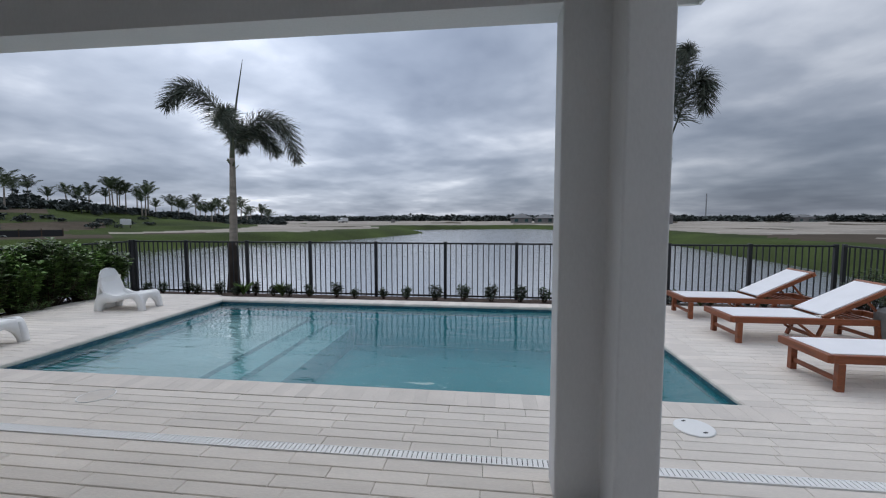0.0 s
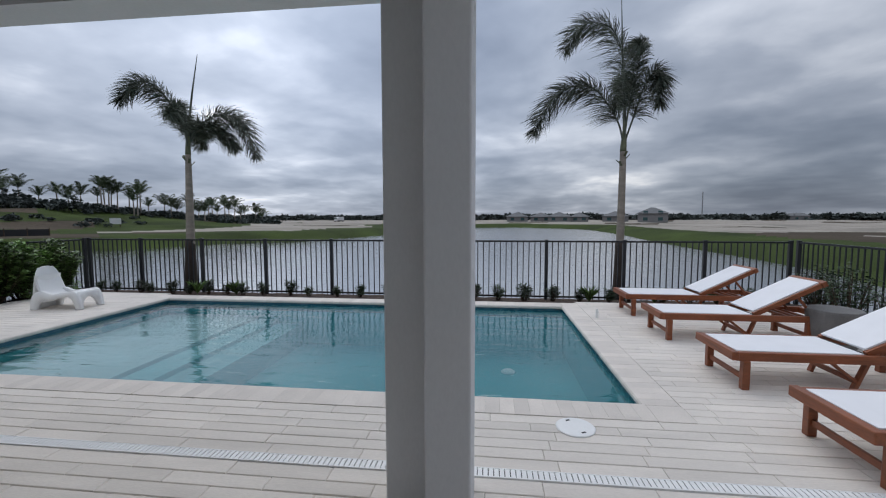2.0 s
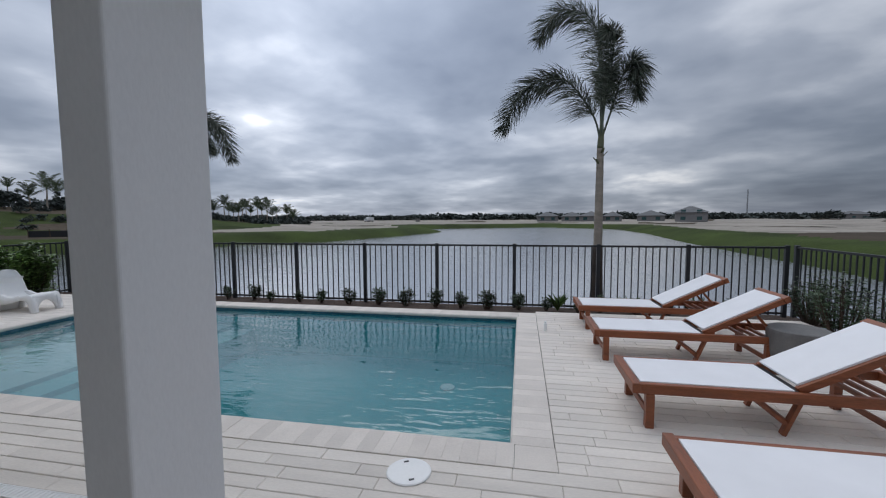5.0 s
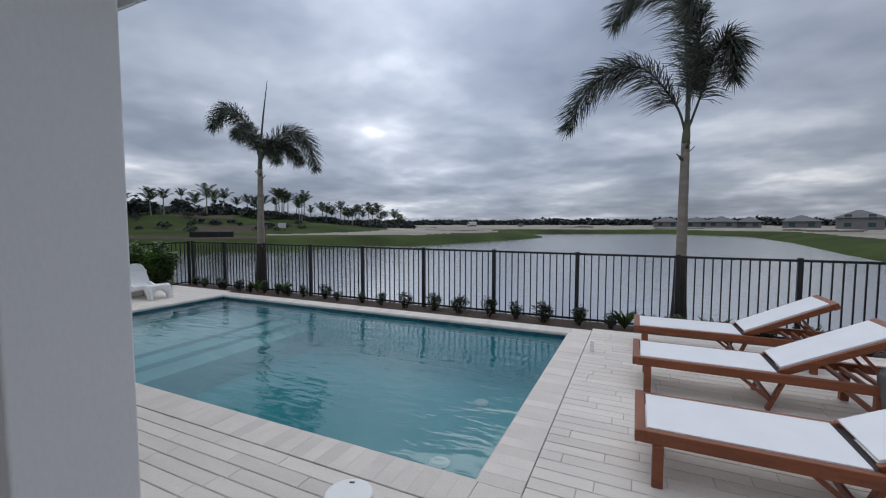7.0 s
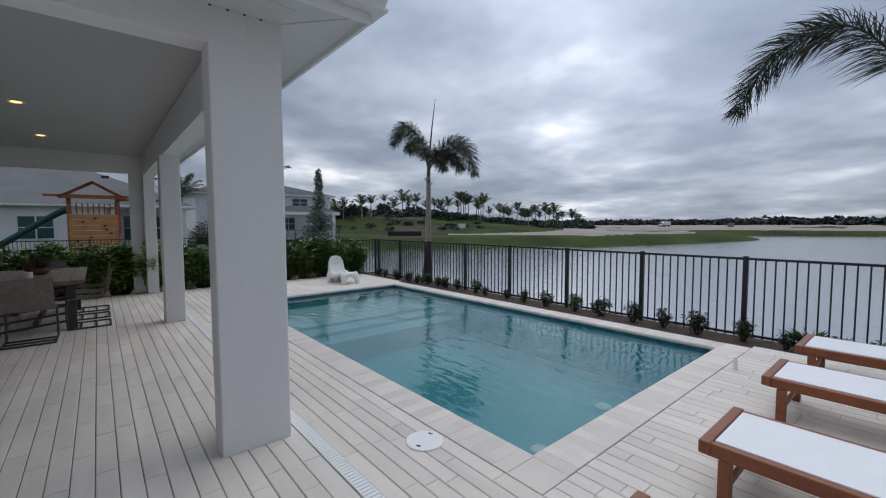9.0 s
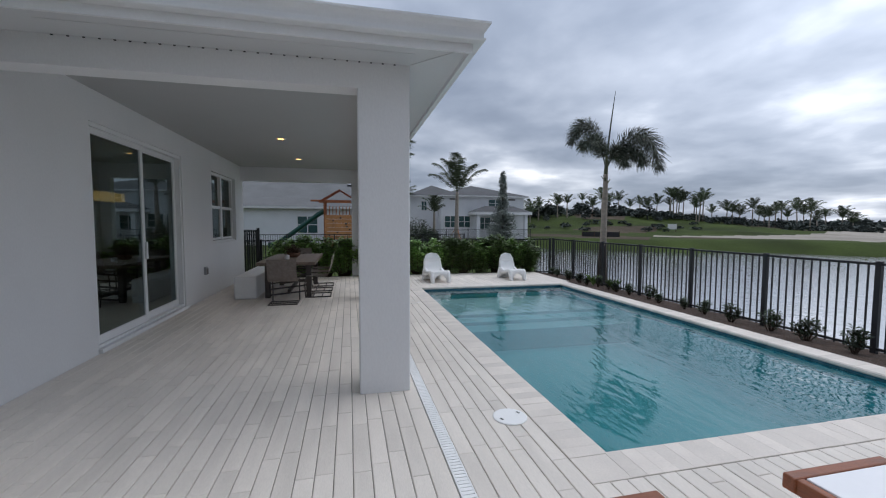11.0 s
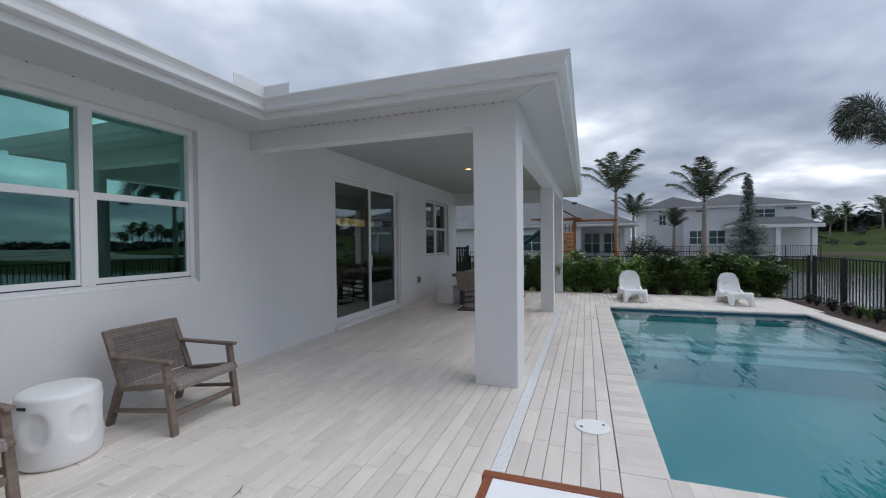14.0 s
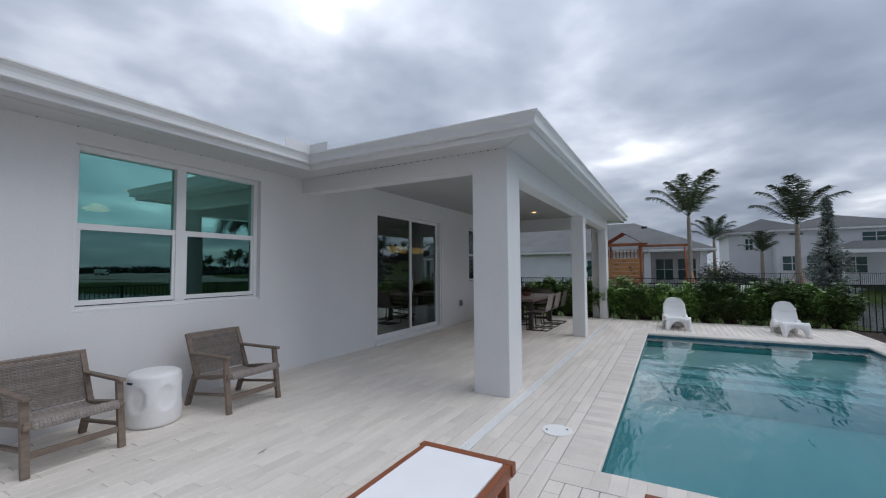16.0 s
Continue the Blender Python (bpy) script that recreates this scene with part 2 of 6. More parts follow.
SLIDE = mat("green_slide", (0.012, 0.075, 0.062), 0.35, 0.1, 3, 30, 0.02)
METAL = mat("grey_metal", (0.35, 0.36, 0.37), 0.4, 0.1, 5, 60, 0.03, metal=0.7)
# the dimness of the rooms behind the glass is put into these two colours
DARKIN = mat("dim_room_paint", (0.30, 0.29, 0.28), 0.9, 0.08, 2, 40, 0.05)
DARKFL = mat("dim_room_floor", (0.16, 0.14, 0.125), 0.4, 0.15, 2, 30, 0.05)
FABRIC = mat("grey_upholstery", (0.16, 0.16, 0.165), 0.95, 0.15, 8, 120, 0.3)
STRIPE = mat("pale_cloth", (0.6, 0.6, 0.58), 0.95, 0.1, 8, 120, 0.3)
CLAY = mat("terracotta", (0.20, 0.10, 0.065), 0.8, 0.2, 8, 60, 0.2)
SHINGLED = mat("dark_roof_tile", (0.085, 0.088, 0.095), 0.85, 0.2, 0.6, 14, 0.5, depth=0.04)
# distance haze is mixed into this leaf colour, paler and greyer than near leaves
FARLEAF = mat("hazy_far_trees", (0.062, 0.075, 0.070), 0.95, 0.35, 0.2, 2, 0.0, rnd=0.25)
GLASS = glass_mat("coated_glass", (0.34, 0.46, 0.43), (0.40, 0.82, 0.72), 0.53)
GLASSS = glass_mat("screened_glass", (0.20, 0.27, 0.26), (0.34, 0.66, 0.60), 0.26)
GLASSD = glass_mat("door_glass", (0.42, 0.46, 0.46), (0.70, 0.82, 0.82), 0.26)
DARKGLASS = mat("dark_far_glass", (0.045, 0.095, 0.095), 0.08, 0.1, 3, 20, 0.0)
POOLWATER = water_mat("pool_water", (0.80, 0.95, 0.96), 0.0, 4.2, 0.7, False, (0.45, 1.4, 1), (0.024, 0.205, 0.24), 0.45, 0.0155)
LAKEWATER = water_mat("lake_water", (0.066, 0.064, 0.072), 0.14, 2.6, 0.8, True, (0.6, 1, 1), None, 0.0, 0.021, 0.74)


# ---- building helpers ----
def box(bm, x0, y0, z0, x1, y1, z1, m=None):
    vs = [bm.verts.new((x, y, z)) for z in (z0, z1) for y in (y0, y1) for x in (x0, x1)]
    if m:
        for v in vs:
            v.co = m @ v.co
    for f in ((0, 2, 3, 1), (4, 5, 7, 6), (0, 1, 5, 4), (1, 3, 7, 5), (3, 2, 6, 7), (2, 0, 4, 6)):
        bm.faces.new([vs[i] for i in f])
    return vs


def soft_box(bm, x0, y0, z0, x1, y1, z1, r=0.006, m=None):
    """A box with chamfered edges."""
    tmp = bmesh.new()
    box(tmp, x0, y0, z0, x1, y1, z1)
    bmesh.ops.bevel(tmp, geom=list(tmp.edges), offset=r, segments=2, affect="EDGES", profile=0.5)
    merge(bm, tmp, m)


def merge(bm, tmp, m=None):
    table = {}
    for v in tmp.verts:
        table[v] = bm.verts.new(m @ v.co if m else v.co)
    for f in tmp.faces:
        bm.faces.new([table[v] for v in f.verts])
    tmp.free()


def beam(bm, p0, p1, w, h, r=0.004, up=(0, 0, 1)):
    """A squared timber from p0 to p1, w wide and h deep."""
    p0, p1 = Vector(p0), Vector(p1)
    d = p1 - p0
    z = d.normalized()
    x = Vector(up).cross(z)
    if x.length < 1e-4:
        x = Vector((1, 0, 0)).cross(z)
    x.normalize()
    y = z.cross(x)
    m = Matrix((x, y, z)).transposed().to_4x4()
    m.translation = p0
    if r:
        soft_box(bm, -w / 2, -h / 2, 0, w / 2, h / 2, d.length, r, m)
    else:
        box(bm, -w / 2, -h / 2, 0, w / 2, h / 2, d.length, m)


def tube(bm, pts, rads, n=8, cap=True):
    """A round pipe along pts, its radius from rads (one number or one each)."""
    pts = [Vector(p) for p in pts]
    if isinstance(rads, (int, float)):
        rads = [rads] * len(pts)
    rings, ref = [], None
    for i, p in enumerate(pts):
        t = (pts[min(i + 1, len(pts) - 1)] - pts[max(i - 1, 0)]).normalized()
        if ref is None:
            ref = t.orthogonal().normalized()
        ref = (ref - t * ref.dot(t)).normalized()
        b = t.cross(ref)
        rings.append([bm.verts.new(p + rads[i] * (math.cos(a) * ref + math.sin(a) * b)) for a in (2 * math.pi * k / n for k in range(n))])
    for r0, r1 in zip(rings, rings[1:]):
        for k in range(n):
            bm.faces.new((r0[k], r0[(k + 1) % n], r1[(k + 1) % n], r1[k]))
    if cap:
        bm.faces.new(rings[0][::-1])
        bm.faces.new(rings[-1])


def lathe(bm, profile, n=32, cx=0.0, cy=0.0):
    """A turned shape: profile rows are (radius, height)."""
    rings = [[bm.verts.new((cx + r * math.cos(2 * math.pi * k / n), cy + r * math.sin(2 * math.pi * k / n), z)) for k in range(n)] for r, z in profile]
    for r0, r1 in zip(rings, rings[1:]):
        for k in range(n):
            bm.faces.new((r0[k], r0[(k + 1) % n], r1[(k + 1) % n], r1[k]))
    bm.faces.new(rings[0][::-1])
    bm.faces.new(rings[-1])


def prism(bm, outline, z0, z1, m=None):
    """An upright prism over a plan outline."""
    lo = [bm.verts.new((x, y, z0)) for x, y in outline]
    hi = [bm.verts.new((x, y, z1)) for x, y in outline]
    if m:
        for v in lo + hi:
            v.co = m @ v.co
    bm.faces.new(lo[::-1])
    bm.faces.new(hi)
    k = len(lo)
    for i in range(k):
        bm.faces.new((lo[i], lo[(i + 1) % k], hi[(i + 1) % k], hi[i]))


def smooth_path(pts, n):
    """n points on a smooth curve through pts."""
    pts = [Vector(p) for p in pts]
    out = []
    for i in range(n):
        u = i / (n - 1) * (len(pts) - 1)
        k = min(int(u), len(pts) - 2)
        f = u - k
        p0, p1, p2, p3 = pts[max(k - 1, 0)], pts[k], pts[k + 1], pts[min(k + 2, len(pts) - 1)]
        out.append(0.5 * (2 * p1 + (p2 - p0) * f + (2 * p0 - 5 * p1 + 4 * p2 - p3) * f * f + (3 * p1 - p0 - 3 * p2 + p3) * f ** 3))
    return out


def thing(name, label, category, at=(0, 0, 0), turn=0.0, group="", kind=""):
    ob = new(name)
    ob.empty_display_size = 0.1
    ob.matrix_world = pose(*at, 0, 0, turn)
    return tagged(ob, label, category, group, kind)


def part(name, bm, material, parent=None, label="", smooth=False):
    me = bpy.data.meshes.new(name)
    bm.normal_update()
    bm.to_mesh(me)
    bm.free()
    me.materials.append(material)
    if smooth:
        me.polygons.foreach_set("use_smooth", [True] * len(me.polygons))
    ob = new(name, me)
    ob.parent = parent
    return tagged(ob, label)


def piece(name, me, parent, m):
    ob = new(name, me)
    ob.parent = parent
    ob.matrix_local = m
    return ob


def made(fn, *a, **k):
    bm = bmesh.new()
    fn(bm, *a, **k)
    return bm


def setting(name, bm, material, label="", category="", smooth=False):
    return tagged(part(name, bm, material, None, "", smooth), label, category, "", "structure")


# ---- the ground and the lake ----
LAKE_Z = -1.4
SHORE = [(-38, 14), (-43, 24), (-37, 31), (-32, 38), (-30, 46), (-23.5, 50), (-18.5, 67), (-15, 86), (-17, 94), (-26, 112), (8, 132), (24, 112),
         (23, 79), (19.8, 53), (18.8, 40), (18.2, 30), (17.3, 23), (15.2, 17), (11.5, 13.4), (5, 12.8), (-20, 12.8)]


def shore_distance(x, y):
    """Metres to the shore line, negative over the lake."""
    best, inside, k = 1e9, False, len(SHORE)
    for i in range(k):
        (ax, ay), (bx, by) = SHORE[i], SHORE[(i + 1) % k]
        dx, dy = bx - ax, by - ay
        f = max(0.0, min(1.0, ((x - ax) * dx + (y - ay) * dy) / (dx * dx + dy * dy)))
        best = min(best, math.hypot(x - ax - f * dx, y - ay - f * dy))
        if (ay > y) != (by > y) and x < ax + (y - ay) * dx / dy:
            inside = not inside
    return -best if inside else best


def ground_z(x, y):
    d = shore_distance(x, y)
    z = LAKE_Z + max(-0.8, min(1.05, d * 0.28))
    if -9.3 < x < 6.4 and y < 9.9:
        z = -1.9 if -6.6 < x < 2.0 and 3.8 < y < 8.7 else -0.45
    r = math.hypot((x + 96) / 40, (y - 66) / 46)
    z += 4.6 * math.exp(-r * r * 1.6) if d > 0 else 0
    if d > 8:
        z += 0.25 * noise.noise((x * 0.05, y * 0.05, 0)) + (0.5 * noise.noise((x * 0.11, y * 0.11, 4)) if d > 25 else 0)
    return z


def zone(x, y):
    """0 grass, 1 bare sand, 2 dark earth."""
    d = shore_distance(x, y) + 3.0 * noise.noise((x * 0.08, y * 0.08, 2))
    hill = math.hypot((x + 98) / 44, (y - 62) / 44)
    if y > 45 and x > -75 and d > 9 and hill > 1.2:
        return 2 if noise.noise((x * 0.035, y * 0.05, 7)) > 0.28 else 1
    if x > 14 and d > 9:
        return 2 if d < 17 or noise.noise((x * 0.03, y * 0.04, 7)) > 0.12 else 1
    if math.hypot(x, y) > 190:
        return 1
    if x < -26 and 3.5 < d < 15 and 2.8 - x > 1.15 * (y - 2.4) and noise.noise((x * 0.09, y * 0.09, 3)) > -0.25:
        return 2
    if x < -45 and y > 35 and noise.noise((x * 0.06, y * 0.06, 9)) > 0.3:
        return 2
    return 0


def build_ground():
    me = bpy.data.meshes.new("ground")
    radii = [0, 2, 4, 6, 8, 9.5]
    while radii[-1] < 150:
        radii.append(radii[-1] * 1.026 + 0.22)
    while radii[-1] < 3000:
        radii.append(radii[-1] * 1.25)
    n = 340
    verts, faces, ids = [], [], []
    for r in radii:
        for k in range(n):
            a = 2 * math.pi * k / n
            x, y = -1.4 + r * math.cos(a), 4 + r * math.sin(a)
            verts.append((x, y, ground_z(x, y)))
    for i in range(len(radii) - 1):
        for k in range(n):
            q = (i * n + k, i * n + (k + 1) % n, (i + 1) * n + (k + 1) % n, (i + 1) * n + k)
            faces.append(q[::-1])
            c = [sum(verts[j][e] for j in q) / 4 for e in (0, 1)]
            ids.append(zone(*c))
    me.from_pydata(verts, [], faces)
    for m in (GRASS, SAND, EARTH):
        me.materials.append(m)
    me.polygons.foreach_set("material_index", ids)
    me.polygons.foreach_set("use_smooth", [True] * len(ids))
    return tagged(new("ground", me), "green lawn and bare sandy building land round a lake", "ground", "", "structure")


# the yard is cut out of the sheet by lying above it; the sheet dips under it
build_ground()
bm = bmesh.new()
vs = [bm.verts.new((x, y, LAKE_Z)) for x, y in SHORE]
cx, cy = -8, 50
big = [bm.verts.new((cx + (x - cx) * 1.06, cy + (y - cy) * 1.04, LAKE_Z)) for x, y in SHORE]
bm.faces.new(big)
for v in vs:
    bm.verts.remove(v)
lake = setting("water", bm, LAKEWATER, "wind-ruffled grey lake under an overcast sky", "lake")

# ---- the house ----
NBEAM_Z = 2.615
DOOR = (-4.47, -1.83, 0.05, 2.69)
WIN1 = (0.745, 2.81, 1.085, 2.745)
WIN2 = (-7.95, -6.07, 1.085, 2.65)
WEST, NORTH, CEIL_Z, BEAM_Z, SOFFIT_Z = -8.73, 3.39, 3.06, 2.685, 2.905


def wall_with_openings(bm, x0, x1, z0, z1, y0, y1, holes):
    """A wall along x between y0 and y1, with rectangular holes (x0, x1, z0, z1)."""
    xs = sorted({x0, x1, *[h[0] for h in holes], *[h[1] for h in holes]})
    for a, b in zip(xs, xs[1:]):
        cut = sorted((h[2], h[3]) for h in holes if h[0] <= a and h[1] >= b)
        z = z0
        for lo, hi in cut:
            if lo > z:
                box(bm, a, y0, z, b, y1, lo)
            z = hi
        if z < z1:
            box(bm, a, y0, z, b, y1, z1)
    bmesh.ops.remove_doubles(bm, verts=list(bm.verts), dist=1e-5)


setting("wall_north", made(wall_with_openings, WEST, 9.0, -0.3, 3.1, -0.22, 0.0, [DOOR, WIN1, WIN2]), STUCCO, "white stucco house wall with window and sliding door openings", "wall")
setting("wall_west", made(box, WEST, -9.0, -0.3, WEST + 0.2, -0.221, 3.05), STUCCO, "white stucco side wall of the house", "wall")
setting("wall_south", made(box, WEST, -9.2, -0.3, 9.0, -9.001, 3.05), STUCCO, "white stucco back wall of the house", "wall")
setting("wall_east", made(box, 8.8, -9.0, -0.3, 9.0, -0.221, 3.05), STUCCO, "white stucco side wall of the house", "wall")
setting("wall_partition", made(box, -0.6, -5.0, -0.1, -0.5, -0.221, 3.06), DARKIN, "plain inner wall between two rooms, room dimness in its colour", "wall")
setting("wall_inner", made(box, WEST + 0.2, -5.2, -0.1, 8.8, -5.001, 3.06), DARKIN, "plain inner wall of the rooms, room dimness in its colour", "wall")
setting("floor_inside", made(box, WEST + 0.2, -5.0, -0.1, 8.8, -0.221, 0.02), DARKFL, "floor of the rooms inside, room dimness in its colour", "floor")
setting("ceiling_inside", made(box, WEST + 0.2, -5.2, 3.061, 8.8, -0.221, 3.12), CEIL, "plain white ceiling of the rooms inside, greyed for shade", "ceiling")
setting("ceiling", made(box, WEST + 0.21, 0.0, CEIL_Z, -0.21, NORTH - 0.21, CEIL_Z + 0.08), CEIL, "smooth white stucco porch ceiling, greyed for the porch shade", "ceiling")


def beams(bm):
    box(bm, WEST, NORTH - 0.215, BEAM_Z, 0, NORTH, 3.12)
    box(bm, WEST + 0.451, NORTH - 0.215, NBEAM_Z, -0.451, NORTH, BEAM_Z)
    box(bm, -0.215, 0.0, BEAM_Z, -0.001, NORTH - 0.216, 3.12)
    box(bm, WEST + 0.001, 0.0, BEAM_Z, WEST + 0.215, NORTH - 0.216, 3.12)


setting("wall_beam", made(beams), STUCCO, "white stucco beam round the open porch", "beam")


def corner_column(name, sx, x):
    """An L-shaped stucco corner pier; sx is the side (1 or -1) to which its outer face looks."""
    t = thing(name, "white stucco corner column of the porch, L-shaped", "column", (x, NORTH, 0), group="porch columns")
    bm = bmesh.new()
    o = [(0, 0), (0, -0.45), (-0.21, -0.45), (-0.21, -0.215), (-0.45, -0.215), (-0.45, 0)]
    o = [(sx * a, b) for a, b in o]
    prism(bm, o if sx < 0 else o[::-1], 0.002, BEAM_Z)
    bmesh.ops.recalc_face_normals(bm, faces=list(bm.faces))
    edges = [e for e in bm.edges if abs(e.verts[0].co.z - e.verts[1].co.z) > 1]
    bmesh.ops.bevel(bm, geom=edges, offset=0.012, segments=3, affect="EDGES", profile=0.5)
    part("shaft", bm, STUCCO, t)
    return t


corner_column("porch_column", 1, 0.0)
corner_column("porch_column", -1, WEST)
t = thing("porch_column", "slim square white stucco column of the porch", "column", (-4.79, NORTH + 0.012, 0), group="porch columns")
bm = made(box, -0.20, -0.27, 0.002, 0.08, -0.002, NBEAM_Z - 0.001)
bmesh.ops.bevel(bm, geom=[e for e in bm.edges if abs(e.verts[0].co.z - e.verts[1].co.z) > 1], offset=0.012, segments=3, affect="EDGES", profile=0.5)
part("shaft", bm, STUCCO, t)

# eaves: soffit, fascia, gutter and roof
EX, EY, MY = 0.475, 3.805, 0.675


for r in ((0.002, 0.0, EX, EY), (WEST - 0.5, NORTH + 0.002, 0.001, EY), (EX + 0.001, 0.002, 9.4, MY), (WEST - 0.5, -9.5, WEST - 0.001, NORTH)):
    setting("soffit", made(box, r[0], r[1], SOFFIT_Z, r[2], r[3], SOFFIT_Z + 0.02), SOFFIT, "white vented vinyl soffit, eave shade put into its colour", "soffit")


def soffit_seams(bm):
    box(bm, EX + 0.03, MY * 0.55, SOFFIT_Z - 0.004, 9.0, MY * 0.55 + 0.01, SOFFIT_Z - 0.001)
    box(bm, EX * 0.55, 0.8, SOFFIT_Z - 0.004, EX * 0.55 + 0.01, 3.4, SOFFIT_Z - 0.001)
    # the mitre strip at the corner
    prism(bm, [(0.0, NORTH), (0.03, NORTH), (EX, EY - 0.03), (EX, EY), (EX - 0.03, EY)], SOFFIT_Z - 0.006, SOFFIT_Z - 0.001)


setting("soffit_trim", made(soffit_seams), SOFFIT, "raised seams of the vinyl soffit panels", "trim")


def vents(bm):
    y = 0.75
    while y < 3.3:
        box(bm, 0.004, y, SOFFIT_Z - 0.009, 0.012, y + 0.016, SOFFIT_Z - 0.001)
        y += 0.1
    x = 0.7
    while x < 7:
        box(bm, x, 0.004, SOFFIT_Z - 0.007, x + 0.012, 0.010, SOFFIT_Z - 0.001)
        x += 0.3


setting("vent_slots", made(vents), BLACK, "row of small dark vent slots along the soffit", "vent")


def sweep(bm, line, profile):
    """A moulding: profile rows (out, z) carried along a plan line, with mitred corners; out is to the right of the line's way."""
    rings = []
    for i, (x, y) in enumerate(line):
        p = Vector((x, y))
        ds = []
        if i > 0:
            ds.append((p - Vector(line[i - 1])).normalized())
        if i < len(line) - 1:
            ds.append((Vector(line[i + 1]) - p).normalized())
        ns = [Vector((d.y, -d.x)) for d in ds]
        nrm = sum(ns, Vector((0, 0))).normalized()
        nrm /= nrm.dot(ns[0])
        rings.append([bm.verts.new((x + nrm.x * o, y + nrm.y * o, z)) for o, z in profile])
    k = len(profile)
    for a, b in zip(rings, rings[1:]):
        for i in range(k):
            bm.faces.new((a[i], b[i], b[(i + 1) % k], a[(i + 1) % k]))
    bm.faces.new(rings[0])
    bm.faces.new(rings[-1][::-1])
    bmesh.ops.recalc_face_normals(bm, faces=list(bm.faces))


EAVE = [(WEST - 0.5, -9.5), (WEST - 0.5, EY), (EX, EY), (EX, MY), (9.4, MY)]
fascia = made(sweep, EAVE, [(0.01, 2.865), (-0.012, 2.865), (-0.012, 3.05), (0.01, 3.05)])
setting("fascia", fascia, TRIM, "white aluminium fascia along the eaves", "fascia")
gutter = made(sweep, EAVE, [(-0.014, 2.932), (-0.086, 2.932), (-0.094, 2.940), (-0.094, 2.954), (-0.080, 2.960), (-0.082, 2.985), (-0.094, 3.015), (-0.116, 3.042), (-0.126, 3.048), (-0.126, 3.064), (-0.112, 3.066), (-0.108, 3.05), (-0.085, 3.02), (-0.072, 2.985), (-0.070, 2.945), (-0.014, 2.945)])
setting("gutter", gutter, TRIM, "white metal rain gutter along the eaves", "gutter")


def splash(bm):
    box(bm, EX + 0.085, MY + 0.09, 3.05, EX + 0.50, MY + 0.096, 3.19)
    box(bm, EX + 0.088, MY + 0.097, 3.05, EX + 0.094, MY + 0.42, 3.19)


setting("gutter_guard", made(splash), TRIM, "white upright splash guard at the gutter's inner corner", "gutter")


def roof(bm):
    """Low-pitched roof planes over porch and house."""
    z0, s = 3.06, 0.22
    a, b = WEST - 0.5, EX
    mid = (a + b) / 2
    h = EY - MY
    v = lambda x, y, z: bm.verts.new((x, y, z))
    rise = (b - a) / 2 * s
    p = [v(a, EY, z0), v(b, EY, z0), v(b, MY, z0), v(mid, EY - (b - a) / 2, z0 + rise), v(mid, -9, z0 + rise), v(a, -9.5, z0), v(b, -6, z0 + 1.4)]
    bm.faces.new((p[0], p[3], p[1]))
    bm.faces.new((p[1], p[3], p[4], p[6], p[2]))
    bm.faces.new((p[5], p[4], p[3], p[0]))
    q = [v(b, MY, z0), v(9.4, MY, z0), v(9.4, -4.4, z0 + 1.1), v(b - 3, -4.4, z0 + 1.1), v(9.4, -9.5, z0), v(b - 3, -9.5, z0)]
    bm.faces.new((q[0], q[3], q[2], q[1]))
    bm.faces.new((q[3], q[5], q[4], q[2]))


bm = made(roof)
bmesh.ops.recalc_face_normals(bm, faces=list(bm.faces))
bmesh.ops.solidify(bm, geom=list(bm.faces), thickness=0.03)
setting("roof", bm, SHINGLE, "grey tiled low hip roof of the house", "roof")


def window(name, x0, x1, z0, z1, label, upper, lower):
    """A pair of single-hung windows in a white frame, set back in the wall."""
    t = thing(name, label, "window", (x0, -0.105, z0), kind="structure")
    w, h, f = x1 - x0, z1 - z0, 0.055
    bm = bmesh.new()
    for r in ((0, 0, f, h), (w - f, 0, w, h), (f, h - f, w - f, h), (f, 0, w - f, 0.07), (w / 2 - 0.055, 0.07, w / 2 + 0.055, h - f)):
        soft_box(bm, r[0], -0.06, r[1], r[2], 0.03, r[3], 0.005)
    part("window_frame", bm, TRIM, t)
    part("window_sill", made(soft_box, -0.0, 0.031, 0.0, w, 0.075, 0.028, 0.004), TRIM, t)
    for a, b in ((f, w / 2 - 0.055), (w / 2 + 0.055, w - f)):
        part("track_slot", made(box, a, 0.0305, 0.052, b, 0.033, 0.062), BLACK, t, "dark slot of the sash track")
    for a, b in ((f, w / 2 - 0.055), (w / 2 + 0.055, w - f)):
        sash = bmesh.new()
        zm = h * 0.512
        soft_box(sash, a, -0.03, zm - 0.035, b, 0.02, zm + 0.03, 0.004)
        for r in ((a, 0.07, a + 0.03, zm - 0.035), (b - 0.03, 0.07, b, zm - 0.035), (a + 0.03, 0.07, b - 0.03, 0.11)):
            soft_box(sash, r[0], -0.02, r[1], r[2], 0.018, r[3], 0.003)
        so = part("sash", sash, TRIM, t)
        for lo, hi, y, gm in ((zm + 0.03, h - f, -0.035, upper), (0.11, zm - 0.035, -0.008, lower)):
            g = part("pane", made(box, a, y, lo, b, y + 0.004, hi), gm, so)
            g.visible_shadow = False
    return t


window("window_1", *WIN1, "pair of white-framed hung windows with green-tinted reflective glass", GLASS, GLASSS)
window("window_2", *WIN2, "pair of white-framed hung windows under the porch", GLASSD, GLASSD)


